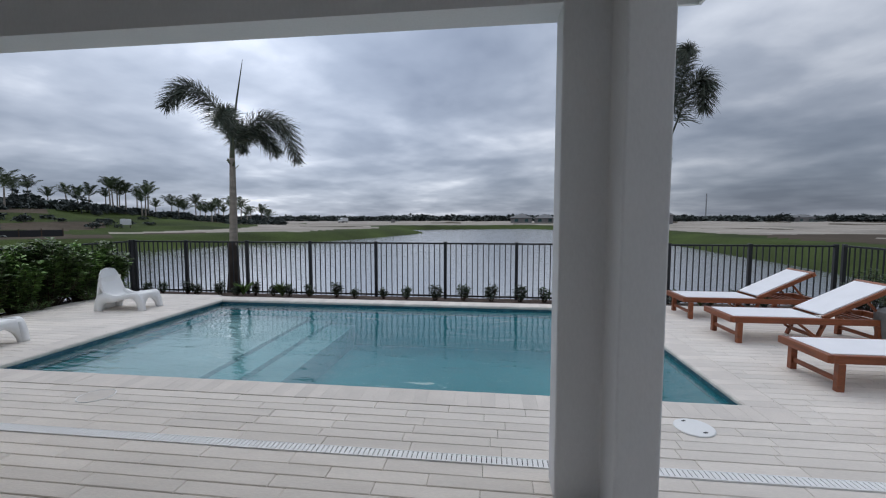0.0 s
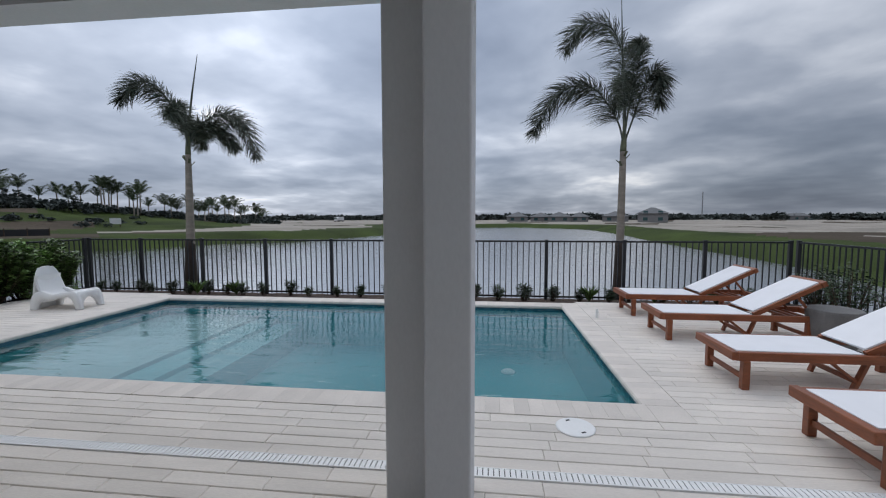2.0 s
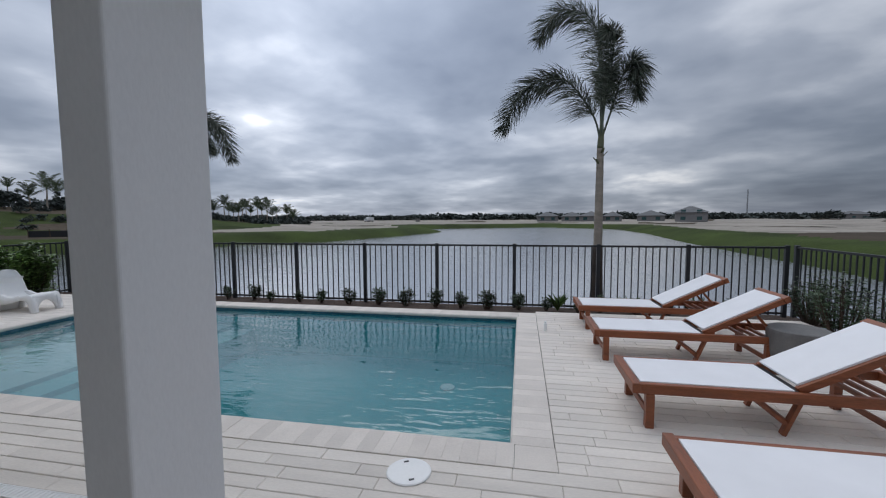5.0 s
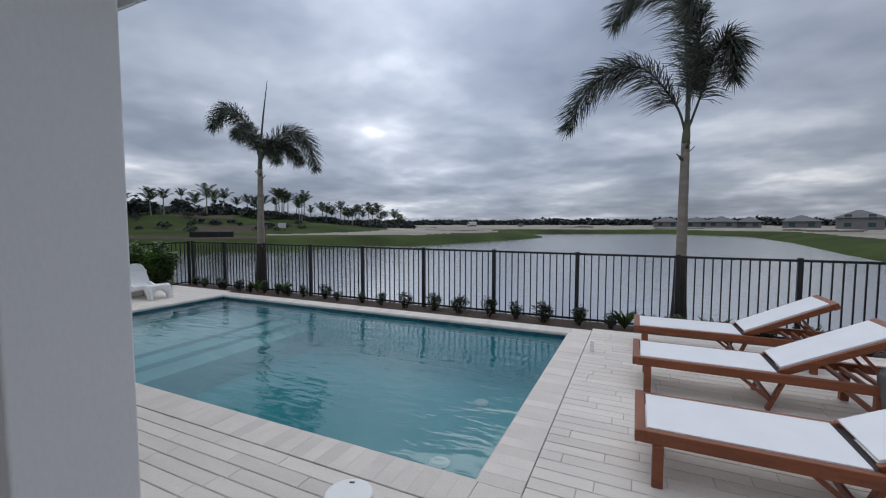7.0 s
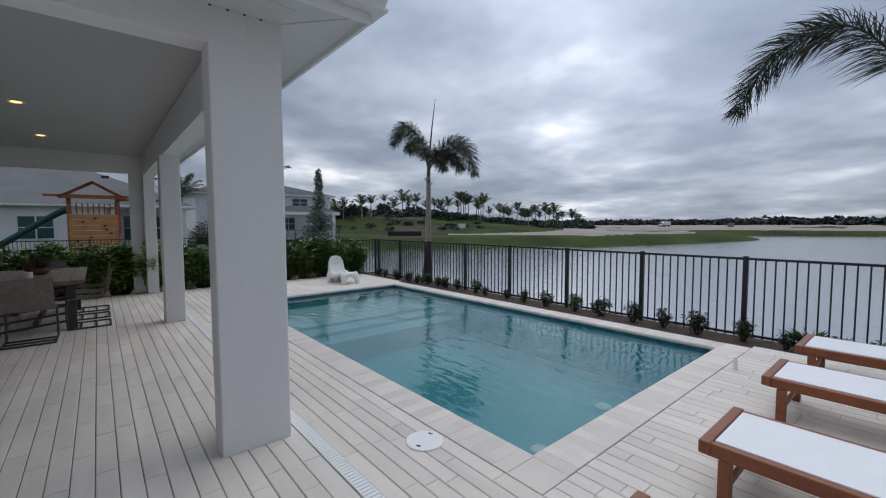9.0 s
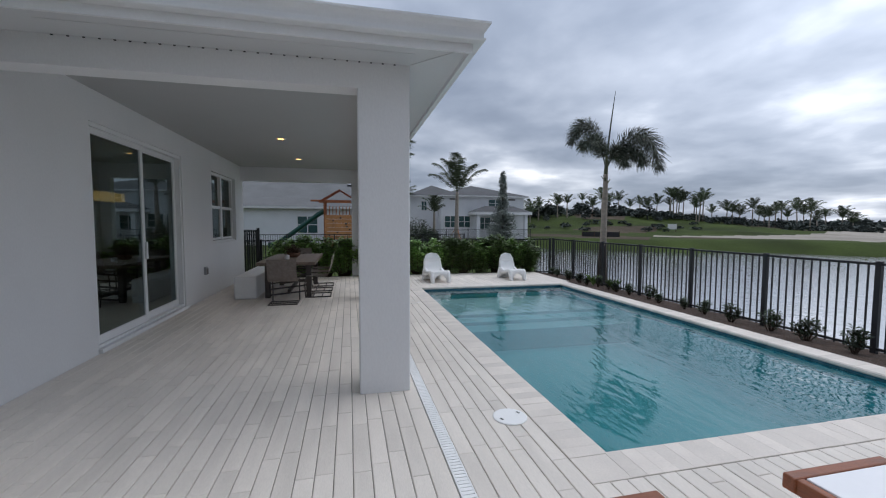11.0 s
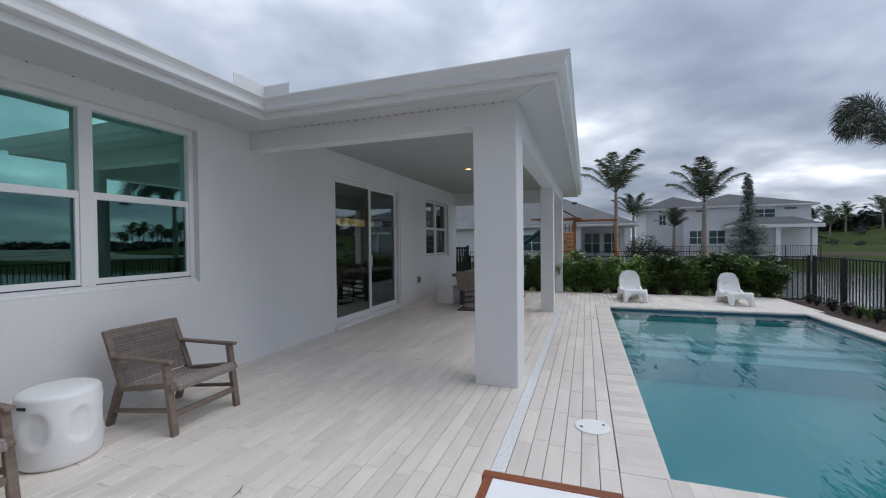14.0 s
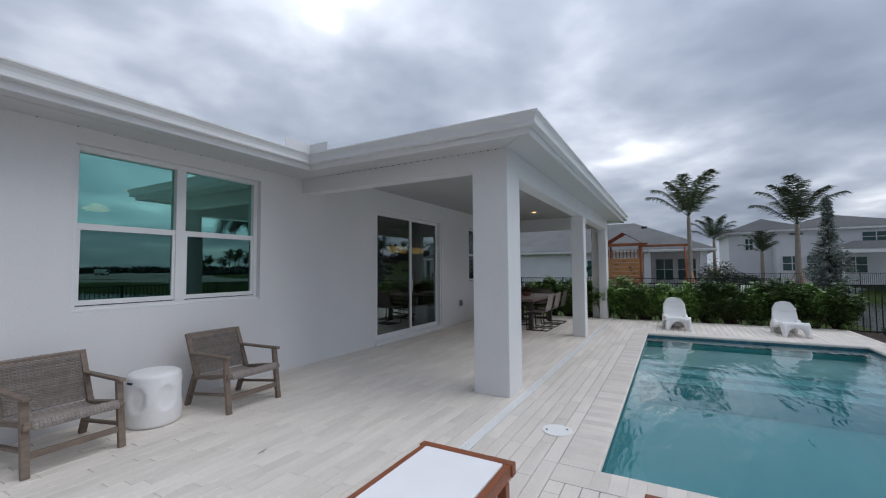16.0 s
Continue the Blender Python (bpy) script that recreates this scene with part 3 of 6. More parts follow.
def sliding_door():
    x0, x1, z0, z1 = DOOR
    t = thing("door_1", "closed white two-panel sliding glass door", "door", (x0, -0.09, z0), kind="structure")
    w, h, f = x1 - x0, z1 - z0, 0.05
    bm = bmesh.new()
    for r in ((0, 0, f, h), (w - f, 0, w, h), (f, h - f, w - f, h), (f, -0.03, w - f, 0.035)):
        soft_box(bm, r[0], -0.09, r[1], r[2], 0.07, r[3], 0.004)
    part("door_frame", bm, TRIM, t)
    mid = w / 2
    for a, b, y in ((f, mid + 0.035, -0.03), (mid - 0.035, w - f, 0.018)):
        s = 0.075
        leaf = bmesh.new()
        for r in ((a, 0.035, a + s, h - f), (b - s, 0.035, b, h - f), (a + s, h - f - s, b - s, h - f), (a + s, 0.035, b - s, 0.035 + 0.10)):
            soft_box(leaf, r[0], y - 0.022, r[1], r[2], y + 0.022, r[3], 0.004)
        lo = part("door_panel", leaf, TRIM, t)
        g = part("pane", made(box, a + s, y - 0.003, 0.135, b - s, y + 0.003, h - f - s), GLASSD, lo)
        g.visible_shadow = False
    hb = made(soft_box, mid - 0.02, 0.042, 0.95, mid + 0.01, 0.075, 1.2, 0.006)
    part("door_handle", hb, TRIM, t, "white pull handle")


sliding_door()
setting("door_sill", made(soft_box, DOOR[0] - 0.02, 0.0, 0.004, DOOR[1] + 0.02, 0.05, 0.055, 0.006), TRIM, "low white sill under the sliding door", "sill")

# ---- the pool ----
PX0, PX1, PY0, PY1 = -5.94, 1.315, 4.51, 8.20
CW, WATER_Z = 0.27, -0.082


def basin(bm):
    """The tank: floor and sides, thick, open above."""
    d = -0.80
    box(bm, PX0 - 0.2, PY0 - 0.2, d - 0.2, PX1 + 0.2, PY1 + 0.2, d)
    box(bm, PX0 - 0.2, PY0 - 0.2, d, PX0, PY1 + 0.2, -0.2)
    box(bm, PX1, PY0 - 0.2, d, PX1 + 0.2, PY1 + 0.2, -0.2)
    box(bm, PX0, PY0 - 0.2, d, PX1, PY0, -0.2)
    box(bm, PX0, PY1, d, PX1, PY1 + 0.2, -0.2)


setting("pool_basin", made(basin), PLASTER, "plastered swimming pool basin, water's depth tint put into its colour", "pool")
band = bmesh.new()
for r in ((PX0 - 0.2, PY0 - 0.2, PX0, PY1 + 0.2), (PX1, PY0 - 0.2, PX1 + 0.2, PY1 + 0.2), (PX0, PY0 - 0.2, PX1, PY0), (PX0, PY1, PX1, PY1 + 0.2)):
    box(band, r[0], r[1], -0.199, r[2], r[3], -0.051)
setting("pool_tile", band, TILE, "band of dark blue tiles at the pool's waterline", "tile")
for k, (a, b, top) in enumerate(((PX0 + 0.002, -4.15, -0.30), (-4.149, -3.75, -0.355), (-3.749, -3.3, -0.42))):
    bm = made(box, a, PY0 + 0.002, -0.799, b, PY1 - 0.002, top)
    setting("pool_step", bm, STEPM if k else SHELF, "pale plastered sun shelf and step under the water", "pool step")
bm = bmesh.new()
vs = [bm.verts.new(p) for p in ((PX0, PY0, WATER_Z), (PX1, PY0, WATER_Z), (PX1, PY1, WATER_Z), (PX0, PY1, WATER_Z))]
bm.faces.new(vs)
w = setting("pool_water", bm, POOLWATER, "clear rippled blue pool water", "water")
w.visible_shadow = False

# deck bedding under the pavers, left open over the pool
DECK = [(-8.45, 0.0, 5.4, PY0 - CW), (-8.45, PY0 - CW, PX0 - CW, 8.6), (PX1 + CW, PY0 - CW, 5.4, 8.6), (PX0 - CW, PY1 + CW, PX1 + CW, 8.5)]
bm = bmesh.new()
for x0, y0, x1, y1 in DECK[:3]:
    box(bm, x0, y0, -0.4, x1, y1, -0.012)
for r in ((PX0 - CW, PY0 - CW, PX1 + CW, PY0 - 0.2), (PX0 - CW, PY1 + 0.2, PX1 + CW, PY1 + CW), (PX0 - CW, PY0 - 0.2, PX0 - 0.2, PY1 + 0.2), (PX1 + 0.2, PY0 - 0.2, PX1 + CW, PY1 + 0.2)):
    box(bm, r[0], r[1], -0.4, r[2], r[3], -0.052)
floor = setting("floor", bm, JOINT, "pool deck of pale plank pavers with sandy joints", "deck")


def bed(bm):
    """Mulched planting beds round the deck, falling towards the fence."""
    def strip(x0, y0, x1, y1, zf, nx, ny):
        g = [[bm.verts.new((x0 + (x1 - x0) * i / nx, y0 + (y1 - y0) * j / ny, zf(i / nx, j / ny) + 0.018 * noise.noise((i * 0.9, j * 0.9, x0)))) for j in range(ny + 1)] for i in range(nx + 1)]
        for i in range(nx):
            for j in range(ny):
                bm.faces.new((g[i][j], g[i + 1][j], g[i + 1][j + 1], g[i][j + 1]))
    strip(-9.2, 8.43, 5.9, 9.9, lambda u, v: -0.04 - 0.16 * v, 120, 12)
    strip(-9.5, -4.0, -8.44, 8.43, lambda u, v: -0.04 - 0.1 * (1 - u), 8, 80)
    strip(5.4, -4.0, 6.3, 8.43, lambda u, v: -0.04 - 0.1 * u, 8, 80)


setting("garden_bed", made(bed), SOIL, "dark brown bark mulch planting bed", "bed", True)


# ---- fences ----
def fence(p0, p1, posts, top, bottom, label):
    """A black metal picket fence from p0 to p1 with posts at the given distances."""
    a, b = Vector((*p0, 0)), Vector((*p1, 0))
    n = (b - a).length
    ang = math.degrees(math.atan2(b.y - a.y, b.x - a.x))
    t = thing("fence", label, "fence", (p0[0], p0[1], 0), ang)
    post = made(soft_box, -0.032, -0.032, bottom - 0.12, 0.032, 0.032, top + 0.02, 0.005)
    p = part("post", post, BLACK, t)
    p.location.x = posts[0]
    for d in posts[1:]:
        piece("post", p.data, t, pose(d, 0, 0))
    for z in (top - 0.02, bottom + 0.05):
        part("rail", made(soft_box, 0, -0.018, z - 0.018, n, 0.018, z + 0.018, 0.004), BLACK, t)
    bar = bmesh.new()
    box(bar, -0.009, -0.009, bottom + 0.01, 0.009, 0.009, top - 0.02)
    first, k = None, 0
    for d0, d1 in zip(posts, posts[1:]):
        m = max(1, round((d1 - d0) / 0.115))
        for i in range(1, m):
            d = d0 + (d1 - d0) * i / m
            if first is None:
                first = part("picket", bar, BLACK, t)
                first.location.x = d
            else:
                piece("picket", first.data, t, pose(d, 0, 0))
    return t


FY = 9.64
fence((-9.1, FY), (5.75, FY), [0, 1.3, 2.80, 4.30, 5.80, 7.32, 8.82, 10.32, 11.83, 13.33, 14.85], 1.035, -0.16, "black metal picket fence along the lake side of the yard")
fence((-9.1, FY - 0.12), (-9.1, -6.0), [0, 1.83, 3.66, 5.49, 7.32, 9.15, 10.98, 12.81, 14.64, 15.5], 1.035, -0.14, "black metal picket fence behind the green hedge")
fence((5.9, FY), (5.9, -4.0), [0, 1.83, 3.66, 5.49, 7.32, 9.15, 10.98, 12.81, 13.6], 1.035, -0.14, "black metal picket fence beside the loungers")


def side_gate():
    """A dark slatted gate panel beside the house corner."""
    t = thing("side_gate", "black slatted metal gate panel beside the house corner", "gate", (-9.0, 0.0, -0.06))
    for y in (-0.55, 0.32):
        part("post", made(soft_box, -0.035, y - 0.035, 0, 0.035, y + 0.035, 1.45, 0.005), BLACK, t)
    for z in (0.12, 0.72, 1.36):
        part("rail", made(soft_box, -0.016, -0.515, z - 0.02, 0.016, 0.285, z + 0.02, 0.004), BLACK, t)
    for k in range(14):
        y = -0.49 + k * 0.058
        part("slat", made(soft_box, 0.017, y - 0.022, 0.06, 0.027, y + 0.022, 1.4, 0.002), BLACK, t)


side_gate()


# ---- palms ----
def frond(bm, pts, length, count, droop, seed, width=0.016, around=True, sway=(0, 0, 0)):
    """A feathery palm leaf: a tapered rib along pts with leaflets all round it."""
    rng = random.Random(seed)
    path = smooth_path(pts, count)
    tube(bm, path[::3] + [path[-1]], [0.022 * (1 - 0.85 * i / (len(path[::3]))) for i in range(len(path[::3]) + 1)], 5)
    sway = Vector(sway)
    for i, p in enumerate(path):
        f = i / (count - 1)
        if f < 0.23:
            continue
        t = (path[min(i + 1, count - 1)] - path[max(i - 1, 0)]).normalized()
        o = t.orthogonal().normalized()
        c = t.cross(o)
        ln = length * (0.45 + 0.75 * math.sin(math.pi * min(1, 0.18 + 0.72 * f))) * (1 if f < 0.9 else 0.75)
        for k in range(9 if around else 2):
            a = rng.uniform(0, 2 * math.pi) if around else (0.2 if k else math.pi - 0.2) + rng.uniform(-0.3, 0.3)
            side = o * math.cos(a) + c * math.sin(a)
            d = (side * 0.85 + t * rng.uniform(0.3, 0.95)).normalized()
            l = ln * rng.uniform(0.7, 1.1)
            q1 = p + d * l * 0.5 + Vector((0, 0, -droop * l * 0.15)) + sway * l * 0.2
            q2 = p + d * l * 0.92 + Vector((0, 0, -droop * l * 0.65)) + sway * l * 0.7
            wv = d.cross(Vector((rng.uniform(-1, 1), rng.uniform(-1, 1), 0.6))).normalized() * width
            v = [bm.verts.new(x) for x in (p - wv * 0.5, p + wv * 0.5, q1 + wv, q1 - wv, q2)]
            bm.faces.new((v[0], v[1], v[2], v[3]))
            bm.faces.new((v[3], v[2], v[4]))


def trunk(bm, pts, r0, r1, n=14):
    path = smooth_path(pts, 26)
    rads = []
    for i in range(26):
        f = i / 25
        flare = 0.5 * math.exp(-f * 9)
        rads.append((r0 + (r1 - r0) * f) * (1 + flare) * (1.0 + (0.025 if i % 2 else 0)))
    tube(bm, path, rads, n)


def near_palm(x, y, base, top, lean, fronds, spear, r0, r1, label, seed, reach=1.0):
    t = thing("palm_tree", label, "palm", (x, y, base), group="palms by the fence")
    h = top - base
    bm = bmesh.new()
    trunk(bm, [(lean * -0.6, 0, 0), (lean * -0.35, 0, h * 0.35), (lean * -0.1, 0, h * 0.75), (0, 0, h)], r0, r1)
    part("trunk", bm, TRUNK, t, "pale grey ringed trunk", True)
    bm = bmesh.new()
    low = [(lean * -0.6 * (1 - 0.3 * i / 9), 0, 1.28 * i / 9) for i in range(10)]
    tube(bm, low, [(r0 + (r1 - r0) * (0.4 * i / 9)) * (1 + 0.5 * math.exp(-i / 9 * 3.4)) + 0.014 for i in range(10)], 14)
    part("trunk_base", bm, SLEEVE, t, "dark fibrous trunk base", True)
    bm = bmesh.new()
    tube(bm, smooth_path([(0, 0, h - 0.02), (0.01, 0, h + 0.25), (0.02, 0, h + 0.6)], 8), [r1 * 1.08, r1 * 1.05, r1 * 1.0, r1 * 0.9, r1 * 0.75, r1 * 0.6, r1 * 0.5, r1 * 0.35], 12)
    for k in range(5):
        a = k * 1.3 + seed
        o = Vector((math.cos(a), math.sin(a), 0))
        beam(bm, Vector((0, 0, h - 0.12 - 0.05 * k)) + o * r1 * 0.9, Vector((0, 0, h - 0.03 - 0.05 * k)) + o * (r1 + 0.07), 0.05, 0.012, 0)
    part("crownshaft", bm, SHAFT, t, "green-brown crownshaft with old leaf stubs", True)
    for k, (pts, ln, sway) in enumerate(fronds):
        bm = bmesh.new()
        frond(bm, [(p[0] * reach, p[1] * reach, h + p[2] * reach) for p in pts], ln * reach, 130, 0.24, seed * 10 + k, 0.0074, sway=sway)
        part("frond", bm, FROND, t)
    bm = bmesh.new()
    tube(bm, [(0.03, 0, h + 0.5), (spear[0] * 0.5, 0, h + 0.5 + (spear[1] - 0.5) * 0.5), (spear[0], 0, h + spear[1])], [0.028, 0.02, 0.006], 6)
    part("spear_leaf", bm, FROND, t, "unopened upright spear leaf")


W = (-0.35, 0, -0.25)
near_palm(-6.85, 10.05, -0.28, 2.98, 0.12, [
    ([(0, 0, 0.1), (-0.1, 0, 0.62), (-0.42, -0.15, 1.3), (-0.9, -0.28, 1.52), (-1.32, -0.32, 1.1)], 0.41, W),
    ([(0, 0, 0.1), (0.12, 0.1, 0.52), (0.5, 0.4, 0.94), (0.98, 0.58, 0.78), (1.2, 0.68, 0.02)], 0.44, (0.2, 0, -0.3)),
    ([(0, 0, 0.1), (0.1, 0.2, 0.5), (0.42, 0.45, 0.66), (0.72, 0.65, 0.2)], 0.40, (0.2, 0, -0.3)),
    ([(0, 0, 0.1), (-0.06, 0.2, 0.5), (-0.15, 0.55, 0.7), (-0.25, 0.85, 0.3)], 0.36, W),
    ([(0, 0, 0.1), (0.15, -0.25, 0.55), (0.38, -0.7, 0.8), (0.5, -1.1, 0.6)], 0.36, (0.2, 0, -0.2)),
], (0.34, 2.2), 0.112, 0.056, "young foxtail palm with wind-blown fronds behind the fence", 3, 1.03)
near_palm(2.82, 10.2, -0.28, 2.88, 0.02, [
    ([(0, 0, 0.1), (-0.18, -0.1, 0.62), (-0.72, -0.2, 1.25), (-1.4, -0.25, 1.1), (-1.85, -0.3, 0.35)], 0.46, W),
    ([(0, 0, 0.1), (0.0, 0.05, 1.0), (0.0, 0.15, 1.85), (-0.25, 0.2, 2.55), (-0.8, 0.25, 2.68), (-1.16, 0.25, 2.2)], 0.48, W),
    ([(0, 0, 0.1), (0.18, -0.05, 0.7), (0.34, -0.2, 1.3), (0.52, -0.3, 1.45), (0.58, -0.3, 0.85)], 0.42, (0.1, 0, -0.35)),
    ([(0, 0, 0.1), (0.08, 0.3, 0.9), (0.22, 0.7, 1.55), (0.3, 1.1, 1.75), (0.28, 1.5, 1.3)], 0.4, (-0.1, 0, -0.3)),
    ([(0, 0, 0.1), (0.04, -0.15, 0.85), (0.1, -0.4, 1.45), (0.05, -0.7, 1.8), (-0.1, -1.0, 1.75)], 0.38, W),
], (-0.12, 3.05), 0.092, 0.06, "tall foxtail palm with drooping feathery fronds behind the fence", 5)


# ---- loungers ----
def lounger():
    t = thing("sun_lounger", "reddish wooden sun lounger with a white mesh sling, back raised", "sun lounger", group="loungers by the pool")
    L, W2, H, fold = 1.92, 0.62, 0.33, 1.06
    s, hgt = 0.045, 0.075
    for y in (s / 2, W2 - s / 2):
        part("side_rail", made(beam, (0.0, y, H - hgt / 2), (L, y, H - hgt / 2), s, hgt, 0.006), TEAK, t)
    part("end_rail", made(beam, (-0.006, -0.012, H - hgt / 2 + 0.006), (-0.006, W2 + 0.012, H - hgt / 2 + 0.006), 0.06, hgt, 0.008), TEAKY, t)
    part("end_rail", made(beam, (L, 0, H - hgt / 2), (L, W2, H - hgt / 2), s, hgt, 0.006), TEAKY, t)
    for x in (0.09, L - 0.28):
        for y in (s / 2 + 0.0, W2 - s / 2):
            part("leg", made(soft_box, x - 0.03, y - 0.028, 0.0, x + 0.03, y + 0.028, H - hgt, 0.005), TEAK, t)
        part("stretcher", made(beam, (x, 0.05, 0.1), (x, W2 - 0.05, 0.1), 0.022, 0.045, 0.003), TEAKY, t)
    for y in (0.075, W2 - 0.075):
        part("brace_leg", made(beam, (0.98, y, 0.0), (1.09, y, H - 0.05), 0.03, 0.05, 0.004, (0, 1, 0)), TEAK, t)
        part("strut", made(beam, (0.78, y, H - 0.07), (1.0, y, 0.085), 0.024, 0.04, 0.003, (0, 1, 0)), TEAK, t)
    part("stretcher", made(beam, (1.0, 0.07, 0.09), (1.0, W2 - 0.07, 0.09), 0.022, 0.045, 0.003), TEAKY, t)
    seat = bmesh.new()
    soft_box(seat, 0.03, s + 0.002, H - 0.018, fold - 0.03, W2 - s - 0.002, H + 0.006, 0.004)
    part("seat_sling", seat, SLING, t)
    part("webbing_strip", made(box, fold - 0.03, s + 0.004, H - 0.014, fold + 0.02, W2 - s - 0.004, H - 0.004), WEBBING, t, "dark gap strip at the fold")
    a = radians(27)
    bl = 0.86
    m = Matrix.Translation((fold, 0, H - 0.01)) @ Matrix.Rotation(-a, 4, "Y")
    for y in (s + 0.022, W2 - s - 0.022):
        fr = part("back_rail", made(soft_box, 0, y - 0.02, -0.02, bl, y + 0.02, 0.035, 0.005, m), TEAK, t)
    part("top_rail", made(soft_box, bl - 0.06, s - 0.012, -0.022, bl + 0.0, W2 - s + 0.012, 0.042, 0.006, m), TEAKY, t)
    part("back_sling", made(soft_box, 0.02, s + 0.03, 0.03, bl - 0.06, W2 - s - 0.03, 0.052, 0.004, m), SLING, t)
    end = m @ Vector((bl * 0.62, 0, -0.02))
    for y in (0.09, W2 - 0.09):
        part("prop", made(beam, (end.x, y, end.z), (end.x + 0.22, y, H - 0.05), 0.022, 0.035, 0.003, (0, 1, 0)), TEAK, t)
    for x in (1.5, 1.6, 1.7):
        part("rest_slat", made(beam, (x, s, H - 0.045), (x, W2 - s, H - 0.045), 0.03, 0.03, 0.003), TEAKY, t)
    return t


first = lounger()
first.matrix_world = pose(2.17, 3.565, 0.001)
for y in (4.90, 6.35, 7.60):
    copy_thing(first, pose(2.165 if y > 6 else 2.19, y, 0.001))


# ---- moulded white lounge chairs ----
def white_chair():
    """A low one-piece chair: a curved shell with a tall rounded back and four bowed legs."""
    t = thing("lounge_chair", "white moulded plastic lounge chair with a rounded back", "lounge chair", group="white chairs by the pool")
    prof = smooth_path([(-0.62, 0, 0.30), (-0.52, 0, 0.345), (-0.34, 0, 0.33), (-0.14, 0, 0.275), (0.04, 0, 0.25), (0.16, 0, 0.32), (0.235, 0, 0.49), (0.28, 0, 0.66), (0.31, 0, 0.83)], 34)
    bm = bmesh.new()
    nx, thick = 14, 0.042
    layers = []
    for side in (0, 1):
        rows = []
        for i, p in enumerate(prof):
            f = i / 33
            half = 0.27
            if f > 0.62:
                g = (f - 0.62) / 0.38
                half = 0.27 * math.sqrt(max(0.0, 1 - g ** 3.4)) * (1 - 0.05 * g) + 0.045
            d = prof[min(i + 1, 33)] - prof[max(i - 1, 0)]
            nrm = Vector((-d.z, 0, d.x)).normalized()
            row = []
            for k in range(nx + 1):
                u = -1 + 2 * k / nx
                dish = 0.03 * u * u if f > 0.3 else -0.02 * u ** 4
                q = p + nrm * (dish - side * thick)
                row.append(bm.verts.new((q.x, u * half, q.z)))
            rows.append(row)
        layers.append(rows)
        for r0, r1 in zip(rows, rows[1:]):
            for k in range(nx):
                bm.faces.new((r0[k], r0[k + 1], r1[k + 1], r1[k]))
    a, b = layers
    rim0 = [r[0] for r in a] + a[-1][1:-1] + [r[-1] for r in a[::-1]] + a[0][-2:0:-1]
    rim1 = [r[0] for r in b] + b[-1][1:-1] + [r[-1] for r in b[::-1]] + b[0][-2:0:-1]
    for i in range(len(rim0)):
        j = (i + 1) % len(rim0)
        bm.faces.new((rim0[i], rim0[j], rim1[j], rim1[i]))
    bmesh.ops.recalc_face_normals(bm, faces=list(bm.faces))
    bmesh.ops.bevel(bm, geom=[e for e in bm.edges if len(e.link_faces) == 2 and e.calc_face_angle(0) > 1.0], offset=0.012, segments=2, affect="EDGES")
    part("seat_shell", bm, WHITEPL, t, "", True)

    def arch(y):
        """One side: a bowed arch from the front foot over the seat to the back foot."""
        b2 = bmesh.new()
        outer = smooth_path([(-0.68, 0, 0.0), (-0.645, 0, 0.20), (-0.55, 0, 0.345), (-0.30, 0, 0.325), (-0.05, 0, 0.30), (0.14, 0, 0.36), (0.30, 0, 0.30), (0.37, 0, 0.14), (0.39, 0, 0.0)], 40)
        inner = smooth_path([(-0.575, 0, 0.0), (-0.53, 0, 0.16), (-0.43, 0, 0.25), (-0.22, 0, 0.22), (-0.02, 0, 0.17), (0.12, 0, 0.17), (0.20, 0, 0.13), (0.24, 0, 0.06), (0.25, 0, 0.0)], 40)
        rings = [[b2.verts.new((q.x, y + s * 0.05, max(0, q.z))) for q, s in ((o, -1), (o, 1), (i2, 1), (i2, -1))] for o, i2 in zip(outer, inner)]
        for a, b in zip(rings, rings[1:]):
            for k in range(4):
                b2.faces.new((a[k], a[(k + 1) % 4], b[(k + 1) % 4], b[k]))
        b2.faces.new(rings[0])
        b2.faces.new(rings[-1][::-1])
        bmesh.ops.recalc_face_normals(b2, faces=list(b2.faces))
        return b2

    b3 = bmesh.new()
    n = 28
    rim = [(0.30 * max(-1, min(1, 1.18 * math.cos(math.pi * k / n))), 0.335 * min(1.0, (1.45 * math.sin(math.pi * k / n)) ** 0.8)) for k in range(n + 1)]
    hole = [(0.215 * math.cos(math.pi * k / n), 0.225 * math.sin(math.pi * k / n)) for k in range(n + 1)]
    rows3 = []
    for x0, x1 in ((-0.66, -0.60), (-0.585, -0.525)):
        rows3.append([[b3.verts.new((x0 + (x1 - x0) * z / 0.335, y, max(0, z))) for y, z in o] for o in (rim, hole)])
    for k in range(n):
        for f in ((rows3[0][0], rows3[0][1]), (rows3[1][1], rows3[1][0]), (rows3[1][0], rows3[0][0]), (rows3[0][1], rows3[1][1])):
            b3.faces.new((f[0][k], f[0][k + 1], f[1][k + 1], f[1][k]))
    bmesh.ops.recalc_face_normals(b3, faces=list(b3.faces))
    part("front_arch", b3, WHITEPL, t, "", True)
    for y in (-0.275, 0.275):
        part("leg_arch", arch(y), WHITEPL, t, "", True)
    b4 = bmesh.new()
    line = smooth_path([(0.275, 0, 0.66), (0.315, 0, 0.45), (0.35, 0, 0.22), (0.385, 0, 0.0)], 12)
    rows4 = [[b4.verts.new((p.x + dx, y, p.z)) for dx in (-0.045, 0.0) for y in (-0.29 + 0.58 * k / 8 for k in range(9))] for p in line]
